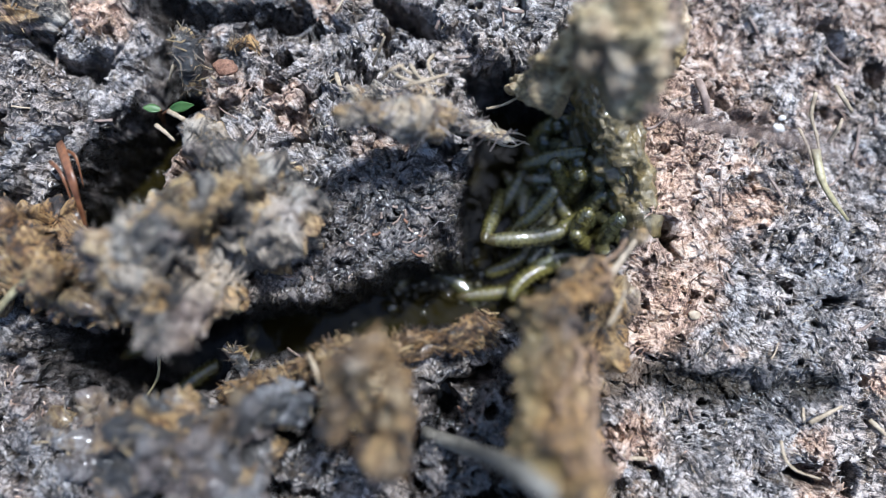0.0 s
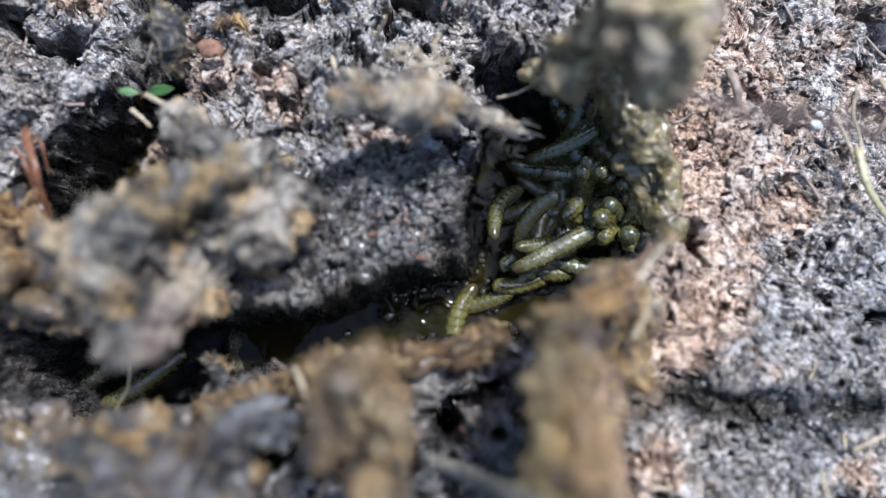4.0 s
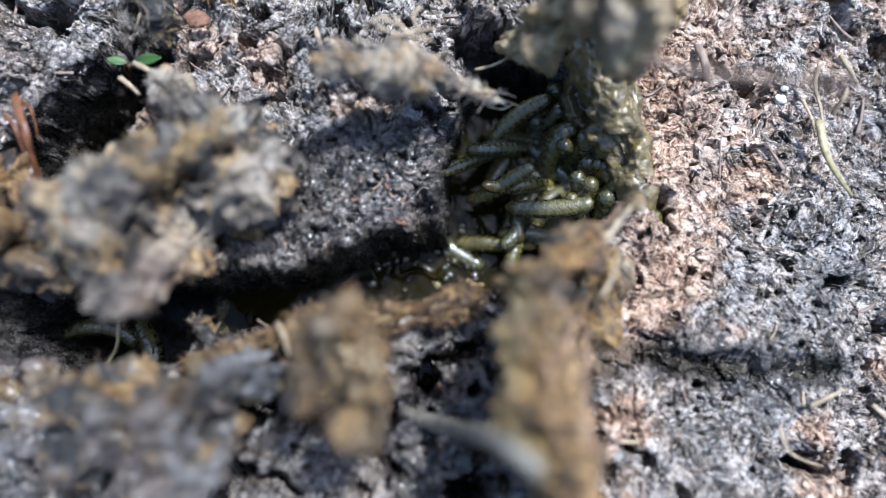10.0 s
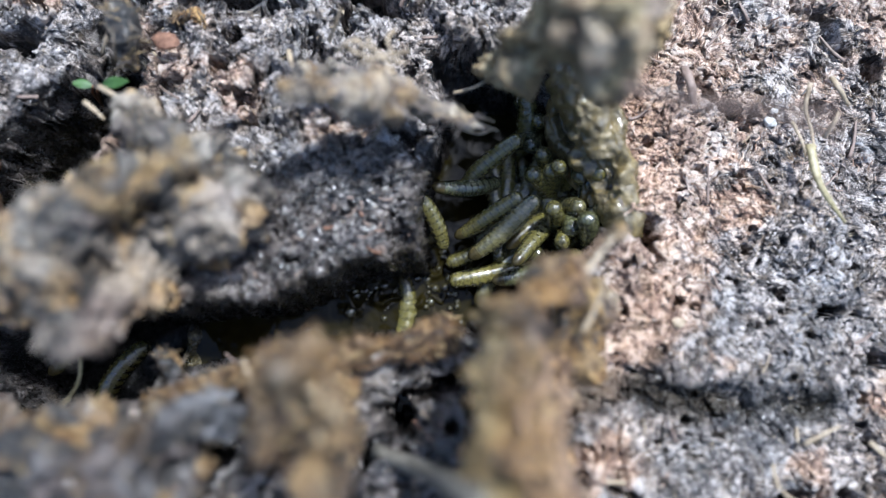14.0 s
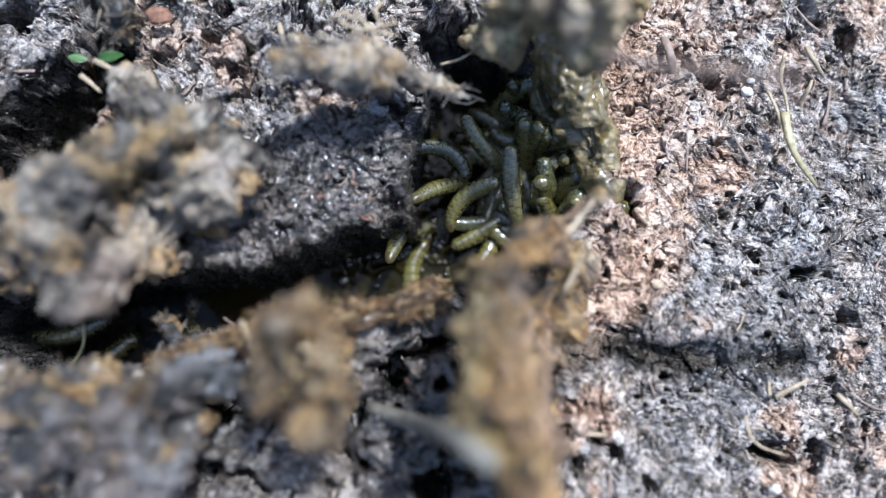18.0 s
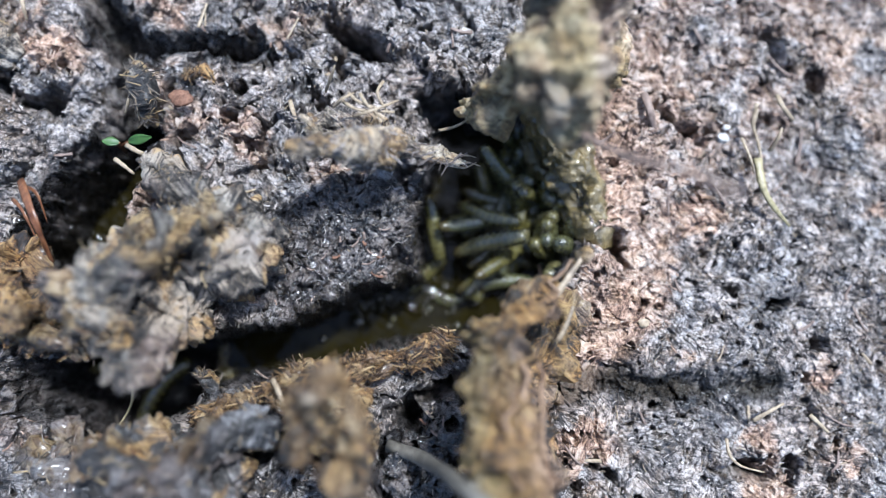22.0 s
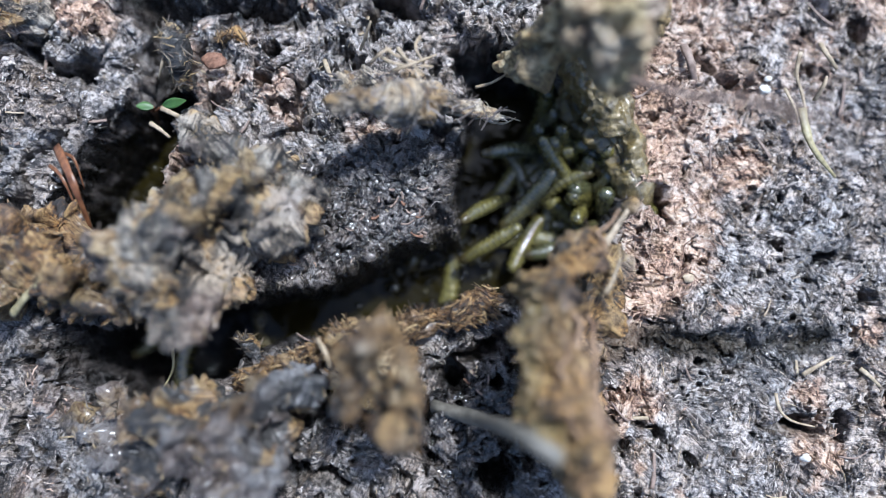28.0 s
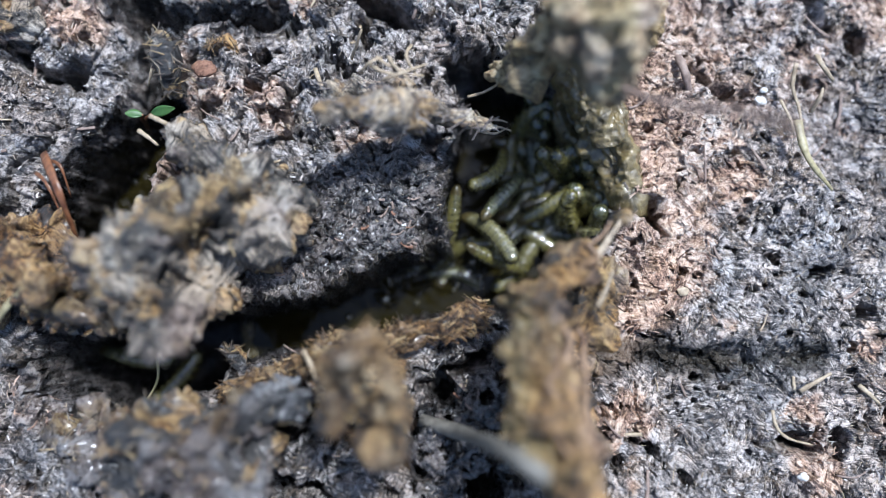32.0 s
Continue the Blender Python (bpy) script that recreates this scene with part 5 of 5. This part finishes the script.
# the seven larvae on top of the heap: t, x, y, z, heading, bend over the body, tilt
HEROES = [
    [
        (0, 0.0270, 0.0415, 0.0310, 4, 0, -26),
        (1, 0.0255, 0.0420, 0.0310, 0, 22, -19),
        (2, 0.0270, 0.0430, 0.0310, 8, -6, -26),
        (5, 0.0260, 0.0435, 0.0310, 20, 18, -26),
        (6, 0.0285, 0.0450, 0.0310, 9, -15, -26),
        (7, 0.0265, 0.0420, 0.0310, 22, -45, -26),
        (8, 0.0255, 0.0415, 0.0310, 28, -45, 0),
        (9, 0.0255, 0.0425, 0.0310, 18, 9, -26),
        (10, 0.0205, 0.0435, 0.0310, 36, -21, -26),
        (11, 0.0215, 0.0440, 0.0310, 58, -3, -26),
        (12, 0.0210, 0.0385, 0.0310, 41, 22, -26),
        (13, 0.0205, 0.0400, 0.0310, 29, -2, -26),
        (14, 0.0185, 0.0385, 0.0310, 39, -21, -26),
        (17, 0.0255, 0.0350, 0.0310, 59, -80, 0),
        (18, 0.0210, 0.0350, 0.0310, 135, -45, -19),
        (19, 0.0205, 0.0355, 0.0310, 152, -120, -26),
        (20, 0.0130, 0.0355, 0.0310, 77, 12, -26),
        (21, 0.0265, 0.0415, 0.0310, 142, -20, -26),
        (22, 0.0265, 0.0415, 0.0310, 135, -6, -26),
        (23, 0.0270, 0.0420, 0.0310, 121, 22, -26),
        (24, 0.0275, 0.0395, 0.0310, 119, 1, -26),
        (25, 0.0295, 0.0385, 0.0310, 114, -22, -26),
        (28, 0.0305, 0.0325, 0.0310, 128, -10, -26),
        (29, 0.0245, 0.0275, 0.0310, 204, -18, -26),
        (30, 0.0150, 0.0365, 0.0310, 166, 15, -26),
        (31, 0.0205, 0.0350, 0.0310, 205, 14, 0),
        (32, 0.0160, 0.0350, 0.0310, 230, -55, -26),
    ],
    [
        (0, 0.0290, 0.0365, 0.0300, 3, 19, 0),
        (1, 0.0300, 0.0365, 0.0300, 4, -13, 24),
        (2, 0.0290, 0.0375, 0.0300, 5, -16, 26),
        (5, 0.0300, 0.0370, 0.0300, 7, -20, 23),
        (6, 0.0315, 0.0365, 0.0300, 15, -6, 26),
        (7, 0.0310, 0.0360, 0.0300, 0, 22, 26),
        (8, 0.0290, 0.0420, 0.0300, 0, 0, 26),
        (9, 0.0200, 0.0285, 0.0300, 35, -22, 26),
        (10, 0.0165, 0.0365, 0.0300, 18, 5, 26),
        (11, 0.0225, 0.0380, 0.0300, 41, 20, 26),
        (12, 0.0175, 0.0295, 0.0300, 15, -11, 26),
        (13, 0.0185, 0.0325, 0.0300, 45, -18, 26),
        (14, 0.0140, 0.0330, 0.0300, 14, 15, 26),
        (17, 0.0150, 0.0330, 0.0300, -45, -90, 26),
        (18, 0.0110, 0.0335, 0.0300, -21, -110, 26),
        (19, 0.0095, 0.0300, 0.0300, -49, 3, 26),
        (20, 0.0205, 0.0350, 0.0300, 38, -22, 26),
        (21, 0.0130, 0.0340, 0.0300, 53, 2, 26),
        (22, 0.0175, 0.0290, 0.0300, 10, 21, 26),
        (23, 0.0150, 0.0375, 0.0300, 35, -8, 26),
        (24, 0.0190, 0.0405, 0.0300, -41, -19, 26),
        (25, 0.0210, 0.0305, 0.0300, 14, 13, 26),
        (28, 0.0190, 0.0375, 0.0300, 6, -12, 26),
        (29, 0.0215, 0.0380, 0.0300, 9, 20, 26),
        (30, 0.0245, 0.0345, 0.0300, -4, 7, 26),
        (31, 0.0190, 0.0275, 0.0300, 41, -60, 26),
        (32, 0.0180, 0.0285, 0.0300, 48, -1, 26),
    ],
    [
        (0, 0.0200, 0.0215, 0.0315, 9, 25, 0),
        (1, 0.0275, 0.0230, 0.0315, 34, 40, -22),
        (2, 0.0300, 0.0245, 0.0315, 47, 21, -25),
        (5, 0.0215, 0.0175, 0.0315, 15, 3, 0),
        (6, 0.0245, 0.0190, 0.0315, 13, 21, -26),
        (7, 0.0310, 0.0200, 0.0315, 21, -8, -26),
        (8, 0.0295, 0.0180, 0.0315, 15, -19, 0),
        (9, 0.0345, 0.0200, 0.0315, 19, 13, -22),
        (10, 0.0280, 0.0220, 0.0315, 0, 16, -23),
        (11, 0.0290, 0.0220, 0.0315, 18, -17, -13),
        (12, 0.0285, 0.0225, 0.0315, 10, -11, -26),
        (13, 0.0290, 0.0225, 0.0315, 27, 20, 0),
        (14, 0.0220, 0.0230, 0.0315, 41, 6, -19),
        (17, 0.0280, 0.0245, 0.0315, 110, -35, -26),
        (18, 0.0270, 0.0250, 0.0315, 99, -5, -26),
        (19, 0.0260, 0.0280, 0.0315, 59, -20, -26),
        (20, 0.0240, 0.0290, 0.0315, 18, 11, -26),
        (21, 0.0285, 0.0295, 0.0315, 29, 18, -26),
        (22, 0.0215, 0.0235, 0.0315, 11, -15, -26),
        (23, 0.0245, 0.0205, 0.0315, 39, -14, -26),
        (24, 0.0230, 0.0240, 0.0315, 11, 19, -26),
        (25, 0.0215, 0.0255, 0.0315, 4, 9, -26),
        (28, 0.0220, 0.0240, 0.0315, 45, 22, -26),
        (29, 0.0325, 0.0300, 0.0315, -29, -2, -26),
        (30, 0.0335, 0.0270, 0.0315, 17, -21, -26),
        (31, 0.0345, 0.0260, 0.0315, 29, 8, -26),
        (32, 0.0145, 0.0190, 0.0315, -48, -60, -26),
    ],
    [
        (0, 0.0125, 0.0275, 0.0290, 72, 0, 26),
        (1, 0.0115, 0.0280, 0.0290, 55, 22, 26),
        (2, 0.0110, 0.0305, 0.0290, 65, -6, 26),
        (5, 0.0130, 0.0285, 0.0290, 54, -60, 26),
        (6, 0.0130, 0.0300, 0.0290, 39, -16, 26),
        (7, 0.0135, 0.0375, 0.0290, 52, -13, 26),
        (8, 0.0115, 0.0365, 0.0290, 67, 19, 26),
        (9, 0.0120, 0.0345, 0.0290, 66, 8, 26),
        (10, 0.0085, 0.0330, 0.0290, 30, -21, 26),
        (11, 0.0070, 0.0225, 0.0290, -51, -3, 26),
        (12, 0.0045, 0.0280, 0.0290, -63, 22, 26),
        (13, 0.0060, 0.0240, 0.0290, -53, -3, 26),
        (14, 0.0055, 0.0265, 0.0290, -61, -21, 26),
        (17, 0.0095, 0.0300, 0.0290, -13, -13, 26),
        (18, 0.0100, 0.0255, 0.0290, 27, -16, 26),
        (19, 0.0135, 0.0230, 0.0290, -16, 17, 26),
        (20, 0.0140, 0.0235, 0.0290, -32, 11, 26),
        (21, 0.0110, 0.0205, 0.0290, -21, -20, 26),
        (22, 0.0080, 0.0280, 0.0290, -79, -6, 26),
        (23, 0.0090, 0.0250, 0.0290, 8, 22, 26),
        (24, 0.0090, 0.0260, 0.0290, 0, 1, 26),
        (25, 0.0110, 0.0270, 0.0290, 0, -22, 26),
        (28, 0.0115, 0.0235, 0.0290, 31, -10, 26),
        (29, 0.0080, 0.0240, 0.0290, 27, -18, 26),
        (30, 0.0210, 0.0270, 0.0290, 37, 15, 26),
        (31, 0.0165, 0.0210, 0.0290, -17, 14, 26),
        (32, 0.0050, 0.0235, 0.0290, -104, -19, 26),
    ],
    [
        (0, 0.0220, 0.0275, 0.0300, 41, 19, -26),
        (1, 0.0215, 0.0310, 0.0300, 34, -80, -26),
        (2, 0.0200, 0.0240, 0.0300, 30, -70, -23),
        (5, 0.0190, 0.0270, 0.0300, 72, -40, -26),
        (6, 0.0185, 0.0280, 0.0300, 67, -5, -26),
        (7, 0.0160, 0.0305, 0.0300, 82, 22, -26),
        (8, 0.0150, 0.0315, 0.0300, 80, 0, -26),
        (9, 0.0215, 0.0205, 0.0300, 5, -22, -26),
        (10, 0.0170, 0.0275, 0.0300, 23, 6, -26),
        (11, 0.0175, 0.0280, 0.0300, 58, 20, -26),
        (12, 0.0190, 0.0260, 0.0300, 9, -11, -26),
        (13, 0.0200, 0.0275, 0.0300, 21, -17, -26),
        (14, 0.0185, 0.0260, 0.0300, 30, 16, -26),
        (17, 0.0205, 0.0215, 0.0300, -29, -9, -26),
        (18, 0.0165, 0.0225, 0.0300, 45, -80, -26),
        (19, 0.0150, 0.0195, 0.0300, 27, 3, -26),
        (20, 0.0175, 0.0160, 0.0300, 111, -22, -26),
        (21, 0.0175, 0.0290, 0.0300, 42, 3, -26),
        (22, 0.0215, 0.0310, 0.0300, -24, 21, -26),
        (23, 0.0160, 0.0285, 0.0300, 23, -8, -26),
        (24, 0.0180, 0.0295, 0.0300, 5, -19, -26),
        (25, 0.0210, 0.0330, 0.0300, 45, 13, -26),
        (28, 0.0120, 0.0140, 0.0300, 27, -11, -26),
        (29, 0.0180, 0.0225, 0.0300, -27, 20, -26),
        (30, 0.0180, 0.0215, 0.0300, -27, 6, -26),
        (31, 0.0240, 0.0250, 0.0300, 27, -22, -26),
        (32, 0.0295, 0.0255, 0.0300, 23, -1, -26),
    ],
    [
        (0, 0.0320, 0.0255, 0.0285, 27, -19, 26),
        (1, 0.0130, 0.0190, 0.0285, 0, -8, 26),
        (2, 0.0120, 0.0180, 0.0285, 0, 21, 26),
        (5, 0.0275, 0.0240, 0.0285, 17, 3, 26),
        (6, 0.0265, 0.0260, 0.0285, 13, 21, 26),
        (7, 0.0240, 0.0240, 0.0285, 0, -9, 26),
        (8, 0.0230, 0.0235, 0.0285, 5, -19, 26),
        (9, 0.0220, 0.0265, 0.0285, 17, 14, 26),
        (10, 0.0210, 0.0280, 0.0285, 9, 15, 26),
        (11, 0.0255, 0.0250, 0.0285, 0, -18, 26),
        (12, 0.0280, 0.0190, 0.0285, 9, -11, 26),
        (13, 0.0260, 0.0195, 0.0285, 41, 20, 26),
        (14, 0.0295, 0.0215, 0.0285, 51, 6, 26),
        (17, 0.0090, 0.0155, 0.0285, -11, 20, 22),
        (18, 0.0010, 0.0155, 0.0285, 74, -6, 26),
        (19, 0.0280, 0.0190, 0.0285, 0, -20, 26),
        (20, 0.0235, 0.0225, 0.0285, 8, 11, 26),
        (21, 0.0215, 0.0230, 0.0285, 9, 18, 26),
        (22, 0.0245, 0.0190, 0.0285, 29, -15, 26),
        (23, 0.0230, 0.0265, 0.0285, 42, -14, 26),
        (24, 0.0175, 0.0155, 0.0285, 105, 19, 26),
        (25, 0.0175, 0.0170, 0.0285, 117, 9, 26),
        (28, 0.0310, 0.0280, 0.0285, 202, 22, 26),
        (29, 0.0090, 0.0155, 0.0285, 201, -2, 26),
        (30, 0.0030, 0.0235, 0.0285, 248, -21, 26),
        (31, 0.0115, 0.0135, 0.0285, 322, 8, 26),
        (32, 0.0155, 0.0130, 0.0285, 336, 19, 26),
    ],
    [
        (0, 0.0130, 0.0085, 0.0183, 3, 1, 0),
        (1, 0.0140, 0.0090, 0.0183, 7, 22, -26),
        (2, 0.0080, 0.0070, 0.0183, 22, -6, -26),
        (5, 0.0090, 0.0105, 0.0183, 17, 17, -26),
        (6, 0.0120, 0.0140, 0.0183, 72, -16, -26),
        (7, 0.0090, 0.0115, 0.0183, 41, -13, -26),
        (8, 0.0105, 0.0135, 0.0183, 32, 19, -26),
        (9, 0.0105, 0.0175, 0.0183, -13, 8, -26),
        (10, 0.0115, 0.0150, 0.0183, 0, -21, -26),
        (11, 0.0120, 0.0140, 0.0183, 63, -3, -26),
        (12, 0.0070, 0.0150, 0.0183, 34, 22, -26),
        (13, -0.0065, 0.0155, 0.0183, 45, -3, -26),
        (14, 0.0020, 0.0195, 0.0183, 49, -21, -26),
        (17, -0.0075, 0.0160, 0.0183, 49, -13, -26),
        (18, -0.0115, 0.0150, 0.0183, 63, -16, -26),
        (19, -0.0105, 0.0120, 0.0183, 117, 17, -26),
        (20, -0.0100, 0.0135, 0.0183, 112, 11, -26),
        (21, -0.0095, 0.0130, 0.0183, 130, -20, -26),
        (22, 0.0040, 0.0155, 0.0183, 43, -6, -26),
        (23, -0.0075, 0.0140, 0.0183, 16, 22, -26),
        (24, 0.0095, 0.0205, 0.0183, -6, 0, -26),
        (25, 0.0055, 0.0180, 0.0183, 16, -22, -26),
        (28, 0.0040, 0.0165, 0.0183, 60, -11, -26),
        (29, 0.0110, 0.0120, 0.0183, 27, -18, -26),
        (30, 0.0100, 0.0130, 0.0183, 56, 15, -26),
        (31, 0.0145, 0.0085, 0.0183, 54, 14, -26),
        (32, 0.0040, 0.0150, 0.0183, 37, -19, -26),
    ],
]
tops = [larva("long olive-green wet larva on top of the heap", s, k) for s, k in ((0.92, 0), (0.90, 2), (1.0, 3), (0.88, 1), (0.90, 0), (0.90, 1), (0.92, 1))]


def motions():
    for k, ((ob, parts), rows) in enumerate(zip(tops, HEROES)):
        walk(ob, [(t, pose(x, y, z, 0, tilt + 4 * math.sin(1.3 * t + k), turn)) for t, x, y, z, turn, bend, tilt in rows])
        body_rows(parts, [(t, bend, 2.0 * t + k, 4.0) for t, x, y, z, turn, bend, tilt in rows])
    for k, (ob, x, dy, turn) in enumerate(ripples):
        r = random.Random(300 + k)
        f, p = [r.uniform(0.06, 0.22) for _ in range(3)], [r.uniform(0, 6.28) for _ in range(3)]
        rows = []
        for s in range(65):
            w = [math.sin(6.2832 * f[j] * 0.5 * s + p[j]) for j in range(3)]
            rows.append((0.5 * s, pose(x + 0.0030 * w[0], 0.0135 - 0.10 * x + dy + 0.0020 * w[1], SLURRY_Z + 0.0003 * w[2], 0, 0, turn + 25 * w[2])))
        walk(ob, rows)
    for i, (ob, parts, (x, y, z, turn, tilt, upright)) in enumerate(larvae):
        r = random.Random(100 + i)
        f = [r.uniform(0.05, 0.16) for _ in range(5)]
        p = [r.uniform(0, 6.28) for _ in range(5)]
        swing, wander = (14, 0.0012) if upright else (30, 0.0028)
        rows, shape = [], []
        for s in range(65):
            t = s * 0.5
            w = [math.sin(6.2832 * f[k] * t + p[k]) for k in range(5)]
            rows.append((t, pose(x + wander * w[0], y + wander * w[1], z + 0.0012 * w[2], 0, -tilt if upright else tilt, turn + swing * w[3])))
            shape.append((t, 70 * w[4] + 40 * w[0], 6.2832 * 0.35 * t + p[0], 5.0))
        walk(ob, rows)
        body_rows(parts, shape)


motions()
